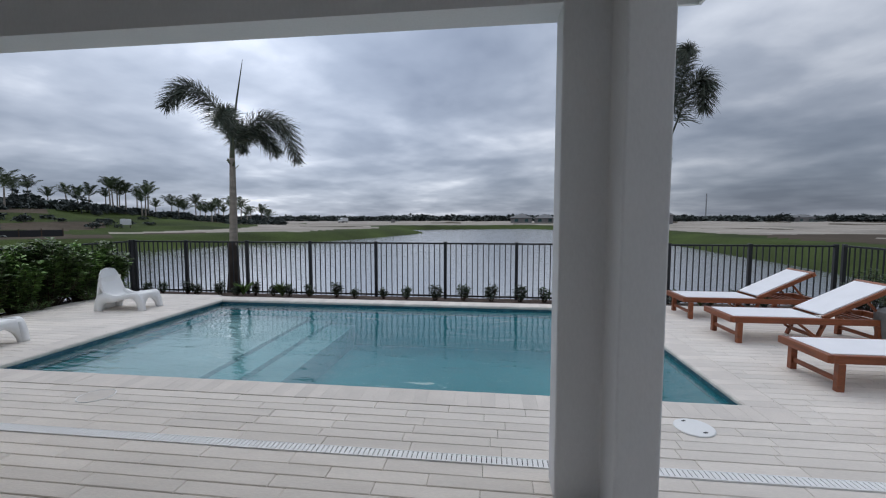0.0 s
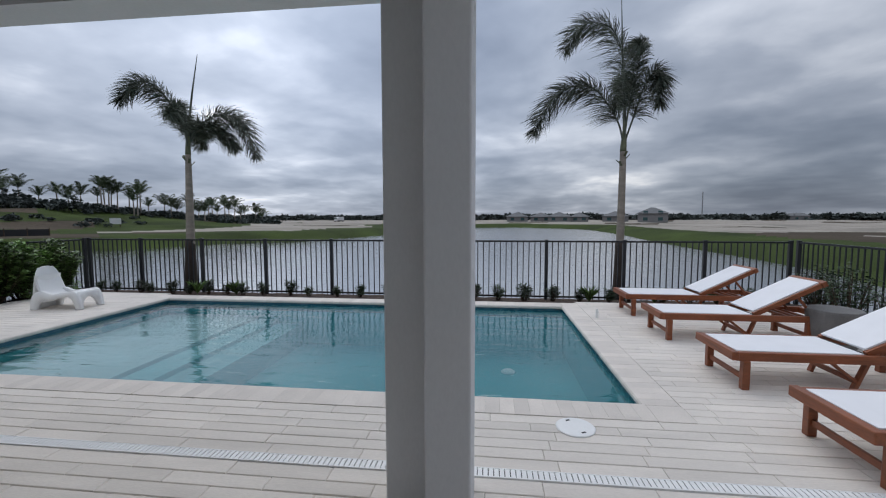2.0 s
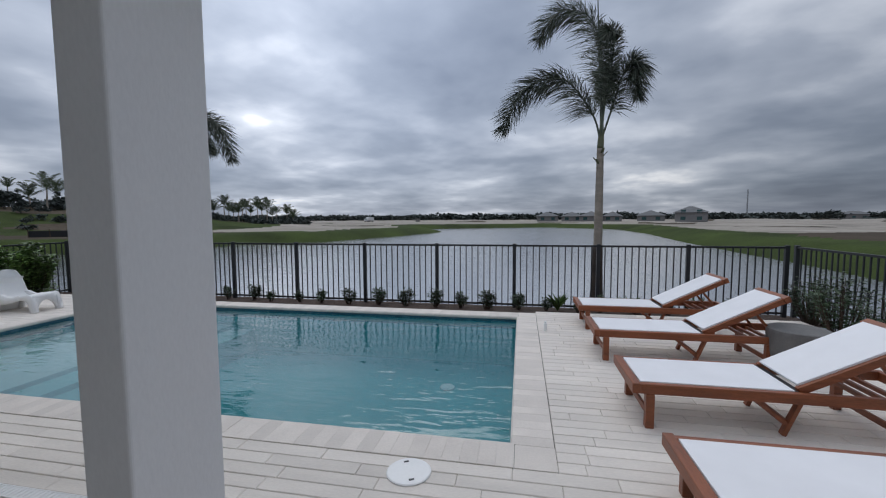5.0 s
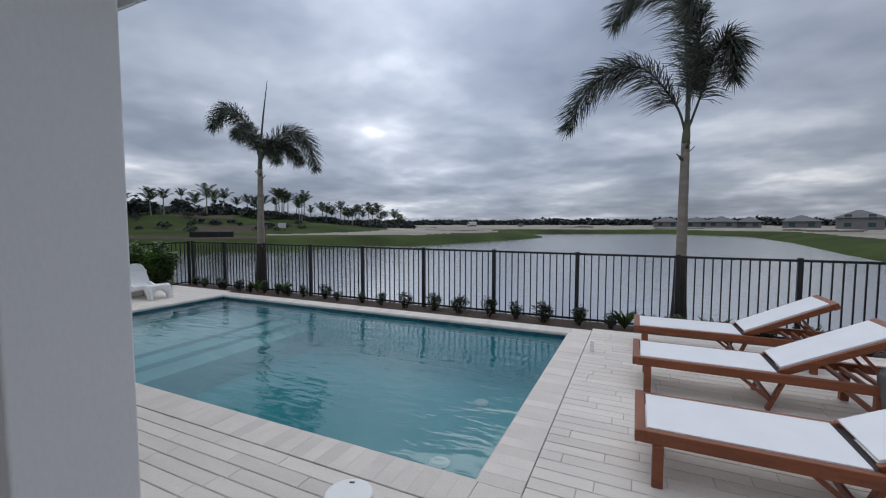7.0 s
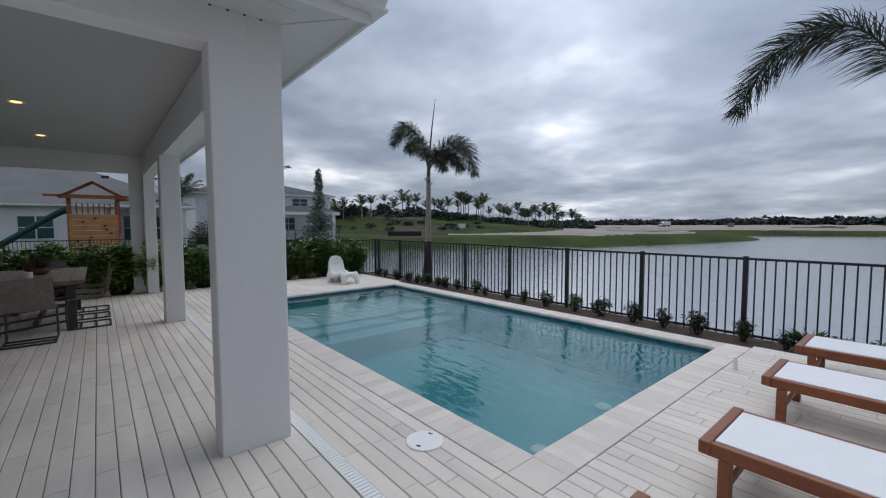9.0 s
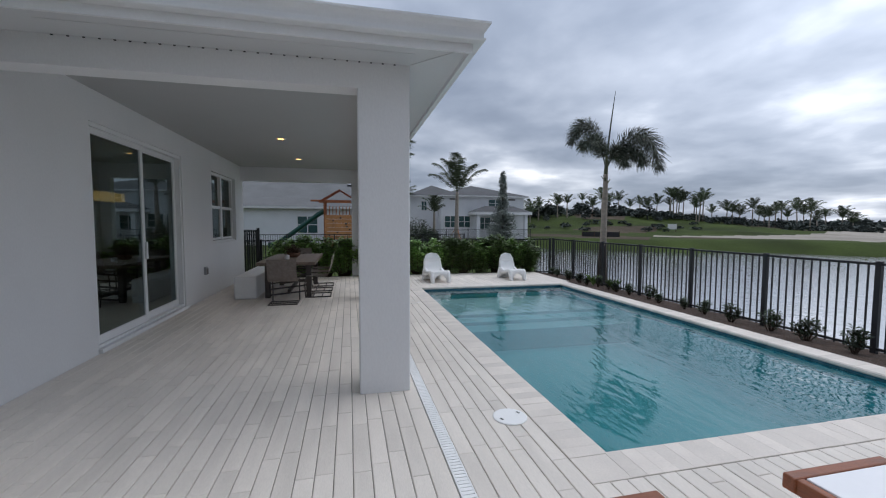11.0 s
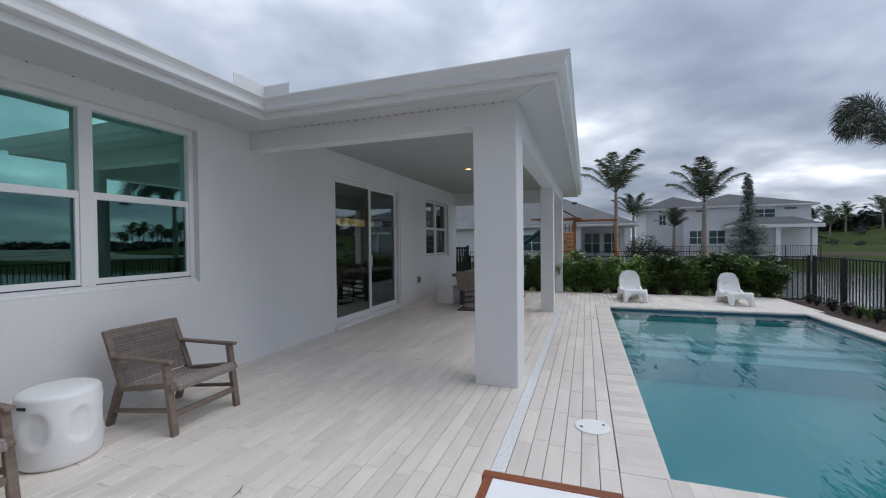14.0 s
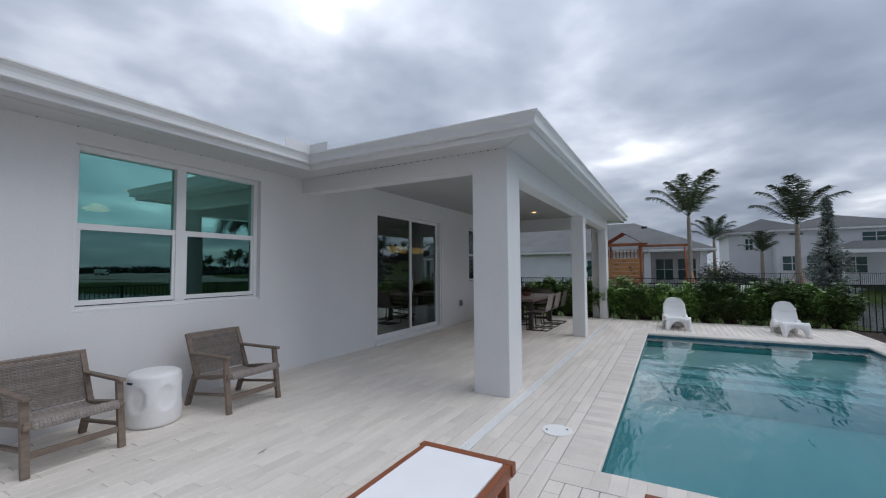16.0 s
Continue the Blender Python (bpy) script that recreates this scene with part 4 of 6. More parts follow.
    for r0, r1 in zip(rows4, rows4[1:]):
        for k in range(8):
            b4.faces.new((r0[k], r0[k + 1], r1[k + 1], r1[k]))
            b4.faces.new((r0[k + 9], r1[k + 9], r1[k + 10], r0[k + 10]))
        for a, b in ((0, 9), (8, 17)):
            b4.faces.new((r0[a], r1[a], r1[b], r0[b]))
    bmesh.ops.recalc_face_normals(b4, faces=list(b4.faces))
    part("back_panel", b4, WHITEPL, t, "", True)
    return t


c = white_chair()
c.matrix_basis = pose(-7.12, 5.10, 0.001, 0, 0, 186) @ Matrix.Diagonal((0.82, 0.82, 0.88, 1))
copy_thing(c, pose(-7.1, 7.25, 0.001, 0, 0, 186) @ Matrix.Diagonal((0.95, 0.9, 0.96, 1)))


# ---- deck fittings ----
def drain():
    t = thing("channel_drain", "white slotted channel drain set into the deck", "drain", (0, 3.50, 0))
    x0, x1 = -8.4, 5.38
    part("edge_strip", made(soft_box, x0, -0.045, -0.011, x1, -0.036, 0.006, 0.002), WHITEPL, t)
    part("edge_strip", made(soft_box, x0, 0.036, -0.011, x1, 0.045, 0.006, 0.002), WHITEPL, t)
    part("channel", made(box, x0, -0.036, -0.0118, x1, 0.036, -0.006), BLACK, t, "dark channel under the slots")
    bm = bmesh.new()
    x = x0
    while x < x1:
        box(bm, x, -0.036, -0.006, x + 0.026, 0.036, 0.005)
        x += 0.032
    tagged(part("slats", bm, WHITEPL, t), kind="stuff")


drain()


def pool_lid():
    t = thing("skimmer_lid", "round white plastic skimmer lid set in the deck", "lid", (0.69, 4.085, 0.0), 25, group="skimmer lids")
    bm = bmesh.new()
    lathe(bm, [(0.135, 0.001), (0.137, 0.006), (0.130, 0.011), (0.118, 0.012), (0.02, 0.013)], 40)
    part("disc", bm, WHITEPL, t)
    for s in (-1, 1):
        part("finger_slot", made(soft_box, -0.016, s * 0.092 - 0.008, 0.0125, 0.016, s * 0.092 + 0.008, 0.0145, 0.001), BLACK, t, "dark finger slot")
    return t


lid = pool_lid()
t = thing("inlaid_lid", "round deck lid inlaid with paver, thin white rim", "lid", (-4.2, 4.06, 0.0), 15)
bm = bmesh.new()
lathe(bm, [(0.128, 0.001), (0.13, 0.0035), (0.05, 0.004)], 36)
part("inlay", bm, PAVER, t)
bm = bmesh.new()
tube(bm, [(0.135 * math.cos(a), 0.135 * math.sin(a), 0.002) for a in (math.pi * k / 18 for k in range(37))], 0.004, 6, False)
part("rim", bm, WHITEPL, t, "thin white plastic rim")
t = thing("deck_jet", "small white plastic water jet standing on the deck", "jet", (1.68, 7.45, 0.0))
bm = bmesh.new()
lathe(bm, [(0.022, 0.0), (0.022, 0.1), (0.016, 0.105), (0.016, 0.13), (0.008, 0.132)], 14)
part("nozzle", bm, WHITEPL, t)
for x, y in ((0.36, 7.2), (0.45, 5.76)):
    t = thing("pool_drain", "round pale main drain cover on the pool floor", "drain cover", (x, y, -0.799), group="pool drains")
    bm = bmesh.new()
    lathe(bm, [(0.10, 0.0), (0.105, 0.012), (0.08, 0.03), (0.03, 0.034)], 28)
    part("disc", bm, WHITEPL, t)


# ---- porch fittings ----
def downlight(x, y, warm):
    t = thing("recessed_light", "small round recessed porch ceiling light, lit", "ceiling light", (x, y, CEIL_Z), group="porch lights")
    bm = bmesh.new()
    lathe(bm, [(0.055, -0.004), (0.085, -0.012), (0.09, -0.006), (0.09, -0.001)], 24)
    part("trim_ring", bm, TRIM, t)
    bm = bmesh.new()
    lathe(bm, [(0.052, -0.008), (0.05, -0.004)], 20)
    part("lens", bm, warm, t, "glowing lens")
    lamp = new("lamp", bpy.data.lights.new("lamp", "SPOT"))
    lamp.data.energy, lamp.data.color, lamp.data.shadow_soft_size = 6.0, (1.0, 0.72, 0.45), 0.05
    lamp.data.spot_size = radians(110)
    lamp.matrix_world = look((x, y, CEIL_Z - 0.03), (x, y, 0), 0)


WARM = glow_mat("warm_lens", (1.0, 0.50, 0.16), 4.0)
downlight(-4.36, 1.67, WARM)
downlight(-6.78, 1.70, WARM)
downlight(0.61, -4.18, WARM)
t = thing("wall_outlet", "grey weatherproof outlet cover on the stucco wall", "outlet", (-5.48, 0.0, 0.56))
part("cover", made(soft_box, -0.05, 0.001, -0.08, 0.05, 0.05, 0.08, 0.008), METAL, t)
part("flap_lid", made(soft_box, -0.042, 0.051, -0.07, 0.042, 0.06, 0.05, 0.004), CONCRETE, t)


# ---- rope chairs on the deck ----
def weave(bm, width, pts, n, r):
    """Rope strands across a width, weaving up and down, laid side by side along pts."""
    path = smooth_path(pts, n)
    for i, p in enumerate(path):
        d = path[min(i + 1, n - 1)] - path[max(i - 1, 0)]
        nrm = Vector((0, -d.z, d.y)).normalized()
        m = 46
        line = [Vector((-width / 2 + width * k / m, p.y, p.z)) + nrm * (r * 0.75 * (1 if (k // 2 + i) % 2 else -1)) for k in range(m + 1)]
        tube(bm, line, r, 5)


def rope_chair():
    """Local y points to the front."""
    t = thing("lounge_armchair", "weathered wooden armchair with taupe rope seat and back", "armchair", group="rope chairs by the wall")
    w = 0.64
    for s in (-1, 1):
        x = s * w / 2
        part("front_leg", made(beam, (x, 0.37, 0.0), (x, 0.29, 0.58), 0.042, 0.055, 0.006, (1, 0, 0)), GREYWOOD, t)
        part("back_leg", made(beam, (x, -0.36, 0.0), (x, -0.22, 0.36), 0.042, 0.06, 0.006, (1, 0, 0)), GREYWOOD, t)
        part("back_post", made(beam, (x * 0.98, -0.19, 0.30), (x * 0.98, -0.40, 0.80), 0.038, 0.052, 0.006, (1, 0, 0)), GREYWOOD, t)
        part("armrest", made(soft_box, x - 0.03, -0.32, 0.575, x + 0.03, 0.36, 0.603, 0.008, Matrix.Translation((0, 0, 0))), GREYWOOD, t)
        part("seat_rail", made(beam, (x * 0.96, -0.26, 0.315), (x * 0.96, 0.36, 0.40), 0.036, 0.055, 0.006, (1, 0, 0)), GREYWOOD, t)
        part("side_stretcher", made(beam, (x, -0.31, 0.13), (x, 0.33, 0.20), 0.024, 0.045, 0.004, (1, 0, 0)), GREYWOOD, t)
    part("front_stretcher", made(beam, (-w / 2, 0.345, 0.16), (w / 2, 0.345, 0.16), 0.028, 0.05, 0.004), GREYWOOD, t)
    part("front_rail", made(beam, (-w / 2 - 0.02, 0.345, 0.375), (w / 2 + 0.02, 0.345, 0.375), 0.05, 0.04, 0.008), GREYWOOD, t)
    part("top_rail", made(beam, (-w / 2, -0.385, 0.775), (w / 2, -0.385, 0.775), 0.03, 0.045, 0.006), GREYWOOD, t)
    bm = bmesh.new()
    weave(bm, w - 0.07, [(0, -0.225, 0.36), (0, -0.30, 0.56), (0, -0.392, 0.80)], 42, 0.0086)
    part("rope_back", bm, ROPE, t, "woven taupe rope back")
    bm = bmesh.new()
    weave(bm, w - 0.07, [(0, -0.24, 0.325), (0, -0.05, 0.315), (0, 0.18, 0.36), (0, 0.335, 0.408), (0, 0.375, 0.39), (0, 0.38, 0.36)], 62, 0.0084)
    part("rope_seat", bm, ROPE, t, "woven taupe rope seat")
    return t


rc = rope_chair()
rc.matrix_world = pose(1.55, 0.65, 0.001, 0, 0, 2) @ Matrix.Scale(0.97, 4)
copy_thing(rc, pose(3.07, 0.60, 0.001, 0, 0, 2) @ Matrix.Scale(0.97, 4))


def garden_stool():
    t = thing("garden_stool", "white ceramic garden stool with pressed oval dimples", "stool", (2.33, 0.55, 0.001))
    bm = bmesh.new()
    n, rows = 72, 40
    rings = []
    for i in range(rows + 1):
        f = i / rows
        z = 0.50 * f
        r = 0.222 + 0.022 * math.sin(math.pi * min(1, max(0, f))) ** 0.8
        if f < 0.06:
            r -= 0.02 * (1 - f / 0.06) ** 2
        if f > 0.95:
            r -= 0.03 * ((f - 0.95) / 0.05) ** 2
        ring = []
        for k in range(n):
            a = 2 * math.pi * k / n
            c = (a * 6 / (2 * math.pi)) % 1 - 0.5
            d = math.hypot(c / 0.33, (f - 0.55) / 0.24)
            dent = 0.030 * max(0, 1 - d ** 3) ** 0.7 if d < 1 else 0
            ring.append(bm.verts.new(((r - dent) * math.cos(a), (r - dent) * math.sin(a), z)))
        rings.append(ring)
    for r0, r1 in zip(rings, rings[1:]):
        for k in range(n):
            bm.faces.new((r0[k], r0[(k + 1) % n], r1[(k + 1) % n], r1[k]))
    bm.faces.new(rings[0][::-1])
    inner = [bm.verts.new((0.16 * math.cos(2 * math.pi * k / n), 0.16 * math.sin(2 * math.pi * k / n), 0.508)) for k in range(n)]
    for k in range(n):
        bm.faces.new((rings[-1][k], rings[-1][(k + 1) % n], inner[(k + 1) % n], inner[k]))
    bm.faces.new(inner)
    part("body", bm, CERAMIC, t, "", True)
    for a in (10, 190):
        m = Matrix.Rotation(radians(a), 4, "Z") @ Matrix.Translation((0.231, 0, 0.43))
        part("grip_hole", made(soft_box, -0.006, -0.035, -0.011, 0.006, 0.035, 0.011, 0.005, m), BLACK, t, "dark grip hole")


garden_stool()


def drum_table():
    t = thing("side_table", "low round grey concrete drum side table", "side table", (4.05, 6.35, 0.001))
    bm = bmesh.new()
    lathe(bm, [(0.20, 0.0), (0.215, 0.01), (0.25, 0.2), (0.262, 0.40), (0.258, 0.425), (0.245, 0.432), (0.05, 0.433)], 40)
    part("body", bm, CONCRETE, t, "", False)


drum_table()


# ---- dining set ----
def dining_table():
    t = thing("dining_table", "long weathered wooden dining table with a slatted base", "table", (-6.15, 1.63, 0.001))
    L, Wd, H = 2.4, 1.12, 0.75
    for k in range(7):
        y0 = -Wd / 2 + Wd * k / 7
        part("top_plank", made(soft_box, -L / 2, y0 + 0.002, H - 0.06, L / 2, y0 + Wd / 7 - 0.002, H, 0.004), GREYWOOD, t)
    for s in (-1, 1):
        x = s * (L / 2 - 0.32)
        for y in (-0.4, 0.4):
            part("leg", made(soft_box, x - 0.05, y - 0.05, 0.0, x + 0.05, y + 0.05, H - 0.06, 0.006), BRONZE, t)
        for k in range(5):
            part("base_slat", made(beam, (x, -0.35, 0.05 + k * 0.12), (x, 0.35, 0.12 + k * 0.12), 0.03, 0.03, 0), BRONZE, t)
    part("foot_rail", made(beam, (-L / 2 + 0.35, 0, 0.12), (L / 2 - 0.35, 0, 0.12), 0.06, 0.06, 0.005), BRONZE, t)


dining_table()


def dining_chair():
    """A sled-base woven chair; local x points to its back."""
    t = thing("dining_chair", "woven taupe dining chair on a dark bronze sled base", "chair", group="chairs round the dining table")
    w = 0.25
    for s in (-1, 1):
        bm = bmesh.new()
        tube(bm, smooth_path([(-0.22, s * w, 0.44), (-0.25, s * w, 0.30), (-0.24, s * w, 0.03), (-0.2, s * w, 0.014), (0.20, s * w, 0.014), (0.25, s * w, 0.014)], 24), 0.013, 8)
        part("sled_tube", bm, BRONZE, t)
    for x in (0.25, 0.08, -0.1):
        bm = bmesh.new()
        tube(bm, [(x, -w, 0.014), (x, w, 0.014)], 0.012, 8)
        part("cross_tube", bm, BRONZE, t)
    bm = bmesh.new()
    weave_like = smooth_path([(-0.24, 0, 0.45), (0.1, 0, 0.43), (0.2, 0, 0.46), (0.24, 0, 0.58), (0.30, 0, 0.86)], 26)
    rows = [[bm.verts.new((p.x, -0.26 + 0.52 * k / 12, p.z + 0.004 * ((k + i) % 2))) for k in range(13)] for i, p in enumerate(weave_like)]
    for r0, r1 in zip(rows, rows[1:]):
        for k in range(12):
            bm.faces.new((r0[k], r0[k + 1], r1[k + 1], r1[k]))
    bmesh.ops.solidify(bm, geom=list(bm.faces), thickness=0.022)
    part("woven_seat", bm, ROPE, t, "woven taupe seat and back")
    return t


dc = dining_chair()
dc.matrix_world = pose(-4.62, 1.64, 0.001, 0, 0, 0)
for k, x in enumerate((-5.35, -6.1, -6.85)):
    copy_thing(dc, pose(x, 2.22, 0.001, 0, 0, 90))
copy_thing(dc, pose(-7.55, 1.62, 0.001, 0, 0, 180))
t = thing("bench", "white block bench beside the dining table", "bench", (-6.2, 0.82, 0.001))
bm = made(soft_box, -1.05, -0.21, 0.0, 1.05, 0.21, 0.46, 0.03)
part("seat_block", bm, CERAMIC, t)


def centrepiece():
    t = thing("potted_twigs", "clay bowl of dry brown twigs on the dining table", "planter", (-6.25, 1.62, 0.752))
    bm = bmesh.new()
    lathe(bm, [(0.07, 0.0), (0.12, 0.03), (0.15, 0.10), (0.14, 0.105), (0.10, 0.06)], 24)
    part("bowl", bm, CLAY, t, "", True)
    rng = random.Random(8)
    bm = bmesh.new()
    for k in range(300):
        a, b = rng.uniform(0, 6.28), rng.uniform(0.0, 1.5)
        d = Vector((math.cos(a) * math.cos(b), math.sin(a) * math.cos(b), math.sin(b)))
        p = d * 0.06 + Vector((0, 0, 0.06))
        q = p + d * rng.uniform(0.06, 0.17)
        tube(bm, [p, q + Vector((rng.uniform(-0.03, 0.03), rng.uniform(-0.03, 0.03), 0)), q + d * 0.05], [0.003, 0.0025, 0.001], 4, False)
    tagged(part("twigs", bm, TWIG, t), kind="stuff")
    t = thing("candle_pot", "small pale candle pot on the dining table", "candle", (-5.7, 1.55, 0.752))
    bm = bmesh.new()
    lathe(bm, [(0.045, 0.0), (0.05, 0.01), (0.05, 0.09), (0.044, 0.09), (0.042, 0.07)], 20)
    part("pot", bm, CERAMIC, t)


centrepiece()
t = thing("twig", "thin dry twig lying on the deck pavers", "twig", (2.2, 2.05, 0.006), 20)
bm = bmesh.new()
tube(bm, smooth_path([(0, 0, 0.002), (0.05, 0.01, 0.003), (0.11, 0.0, 0.002)], 6), 0.0025, 5)
tube(bm, [(0.06, 0.01, 0.003), (0.09, 0.035, 0.003)], 0.0018, 5)
part("stem", bm, TWIG, t)


# ---- planting ----
def leaf(bm, p, d, size, rng, wide=0.42):
    """One folded leaf from p along d."""
    side = d.cross(Vector((rng.uniform(-0.4, 0.4), rng.uniform(-0.4, 0.4), 1))).normalized() * size * wide
    up = side.cross(d).normalized() * size * 0.12
    v = [bm.verts.new(q) for q in (p, p + d * size * 0.5 + side * 0.5 + up, p + d * size - up, p + d * size * 0.5 - side * 0.5 + up, p + d * size * 0.5)]
    bm.faces.new((v[0], v[4], v[1]))
    bm.faces.new((v[1], v[4], v[2]))
    bm.faces.new((v[0], v[3], v[4]))
    bm.faces.new((v[3], v[2], v[4]))


def shrub_mesh(rx, ry, h, stems, per, size, seed, material, upright=0.5, wide=0.42):
    """Stems that fork upward, each dressed with leaves; returns the two meshes."""
    rng = random.Random(seed)
    wood, green = bmesh.new(), bmesh.new()
    for k in range(stems):
        a, f = rng.uniform(0, 6.283), math.sqrt(rng.uniform(0, 1))
        tx, ty = rx * f * math.cos(a), ry * f * math.sin(a)
        top = h * (1 - 0.35 * f * f) * rng.uniform(0.72, 1.05)
        path = smooth_path([(tx * 0.25, ty * 0.25, 0), (tx * 0.7, ty * 0.7, top * 0.5), (tx, ty, top)], 9)
        tube(wood, path, [0.009 * (1 - 0.09 * i) for i in range(9)], 4, False)
        for j in range(per):
            u = rng.uniform(0.12, 1.0) ** 0.7
            i = min(7, int(u * 8))
            p = path[i].lerp(path[i + 1], u * 8 - i)
            b = rng.uniform(0, 6.283)
            d = Vector((math.cos(b), math.sin(b), rng.uniform(-0.2, 1.0) * upright + 0.1)).normalized()
            leaf(green, p + d * 0.02, d, size * rng.uniform(0.65, 1.15), rng, wide)
    out = []
    for nm, b2, mt in (("branchwork", wood, TWIG), ("foliage", green, material)):
        me = bpy.data.meshes.new(nm)
        b2.to_mesh(me)
        b2.free()
        me.materials.append(mt)
        out.append((nm, me))
    return out


def plant(name, label, group, meshes, at, turn, scale=1.0, category="shrub"):
    t = thing(name, label, category, at, turn, group)
    for nm, me in meshes:
        o = new(nm, me)
        o.parent = t
        o.scale = (scale, scale, scale)
    return t


rng = random.Random(11)
hedge = [shrub_mesh(0.46, 0.56, 1.2, 84, 40, 0.125, 100 + k, LEAF, 0.55, 0.62) for k in range(3)]
y = -3.6
k = 0
while y < 8.85:
    if not 3.35 < y < 3.75 and not -0.5 < y < 0.62:
        plant("hedge_shrub", "dense green clusia hedge shrub in the mulch bed", "hedge by the fence", hedge[k % 3], (-8.80 + rng.uniform(-0.05, 0.06), y, -0.06), rng.uniform(0, 360), rng.uniform(0.9, 1.05))
    y += rng.uniform(0.48, 0.58)
    k += 1
low = [shrub_mesh(0.30, 0.32, 0.34, 16, 16, 0.085, 300 + k, LEAF) for k in range(2)]
for y in (3.9, 5.1, 6.0, 6.9, 7.9, 8.6):
    plant("ground_shrub", "small low green shrub in front of the hedge", "low shrubs", low[k % 2], (-8.36 + rng.uniform(-0.06, 0.04) - 0.12, y, -0.05), rng.uniform(0, 360), rng.uniform(0.7, 1.0))
    k += 1
young = [shrub_mesh(0.18, 0.14, 0.38, 11, 30, 0.08, 400 + k, LEAFD, 0.9) for k in range(4)]
x = -8.5
while x < 5.2:
    if abs(x - 5.0) > 0.1:
        plant("young_shrub", "young dark green shrub planted along the fence", "young shrubs", young[k % 4], (x, 9.22 + rng.uniform(-0.08, 0.1), -0.13), rng.uniform(0, 360), rng.uniform(0.6, 0.95))
    x += rng.uniform(0.32, 0.6)
    k += 1
side = [shrub_mesh(0.34, 0.40, 0.9, 34, 30, 0.08, 500 + k, LEAFD) for k in range(2)]
for y in (8.7, 8.0, 7.2, 6.4, 5.6, 4.8, 4.0):
    plant("side_shrub", "dark green shrub along the side fence", "side shrubs", side[k % 2], (5.55 + rng.uniform(-0.06, 0.06), y + rng.uniform(-0.1, 0.1), -0.09), rng.uniform(0, 360), rng.uniform(0.8, 1.05))
    k += 1
tuft = bmesh.new()
trng = random.Random(6)
for i in range(60):
    a = trng.uniform(0, 6.283)
    d = Vector((math.cos(a) * 0.5, math.sin(a) * 0.5, trng.uniform(0.6, 1.2))).normalized()
    leaf(tuft, Vector((0, 0, 0)), d, trng.uniform(0.2, 0.4), trng, 0.06)
tm = bpy.data.meshes.new("grass_blades")
tuft.to_mesh(tm)
tuft.free()
tm.materials.append(LEAF)
for x in (2.0, 3.2, 4.3, -6.2, -5.3):
    plant("grass_tuft", "tuft of thin green grass blades by the fence", "grass tufts", [("grass_blades", tm)], (x, 9.3, -0.14), x * 90, 1.0, "grass")


# ---- the neighbours ----
WALLN = mat("pale_stucco", (0.76, 0.775, 0.80), 0.85, 0.05, 0.8, 30, 0.2)


def small_palm(bm_t, bm_f, x, y, z, h, spread, seed, r=0.16, count=15):
    rng = random.Random(seed)
    lean = rng.uniform(-0.25, 0.25)
    path = smooth_path([(x, y, z), (x + lean * 0.4, y, z + h * 0.5), (x + lean, y, z + h)], 10)
    tube(bm_t, path, [r * (1.25 - 0.06 * i) for i in range(10)], 8)
    top = path[-1]
    for k in range(count):
        a = 2 * math.pi * 0.382 * k + rng.uniform(-0.25, 0.25)
        e = 0.5 + 1.05 * (k + 0.5) / count + rng.uniform(-0.12, 0.12)
        d = Vector((math.cos(a), math.sin(a), 0))
        s = spread * rng.uniform(0.85, 1.1) * (0.76 + 0.42 * math.sin(e))
        way = d * math.cos(e) + Vector((0, 0, math.sin(e)))
        pts = [top, top + way * s * 0.42, top + way * s * 0.8 + d * s * 0.03, top + way * s * 1.06 + d * s * 0.14 + Vector((0, 0, -0.12 * s))]
        n = 22
        line = smooth_path(pts, n)
        tube(bm_f, line[::3] + [line[-1]], 0.025, 4, False)
        for i in range(4, n):
            t = (line[min(i + 1, n - 1)] - line[i - 1]).normalized()
            o = t.cross(Vector((0, 0, 1))).normalized()
            for sgn in (-1, 1):
                for q in range(4):
                    l = s * 0.25 * (1.1 - abs(i / n - 0.5)) * rng.uniform(0.7, 1.1)
                    dr = (o * sgn + t * rng.uniform(0.3, 0.9) + Vector((0, 0, rng.uniform(-0.5, 0.25)))).normalized()
                    wv = t * 0.024 * s / 2.2
                    p = line[i]
                    v = [bm_f.verts.new(c) for c in (p - wv, p + wv, p + dr * l + Vector((0, 0, -0.25 * l)))]
                    bm_f.faces.new(v)


def palm(label, x, y, z, h, spread, seed, group, props=False, r=0.16, name="palm_tree"):
    t = thing(name, label, "palm", (0, 0, 0), group=group)
    a, b = bmesh.new(), bmesh.new()
    small_palm(a, b, x, y, z, h, spread, seed, r, 16 if group == "garden palms" else 13)
    part("trunk", a, TRUNK, t, "", True)
    part("crown", b, FROND2, t)
    if props:
        for k in range(3):
            u = 2.1 * k + 0.4
            part("prop_stake", made(beam, (x + 0.9 * math.cos(u), y + 0.9 * math.sin(u), z - 0.05), (x + 0.12 * math.cos(u), y + 0.12 * math.sin(u), z + 1.5), 0.09, 0.05, 0), CEDARL, t)


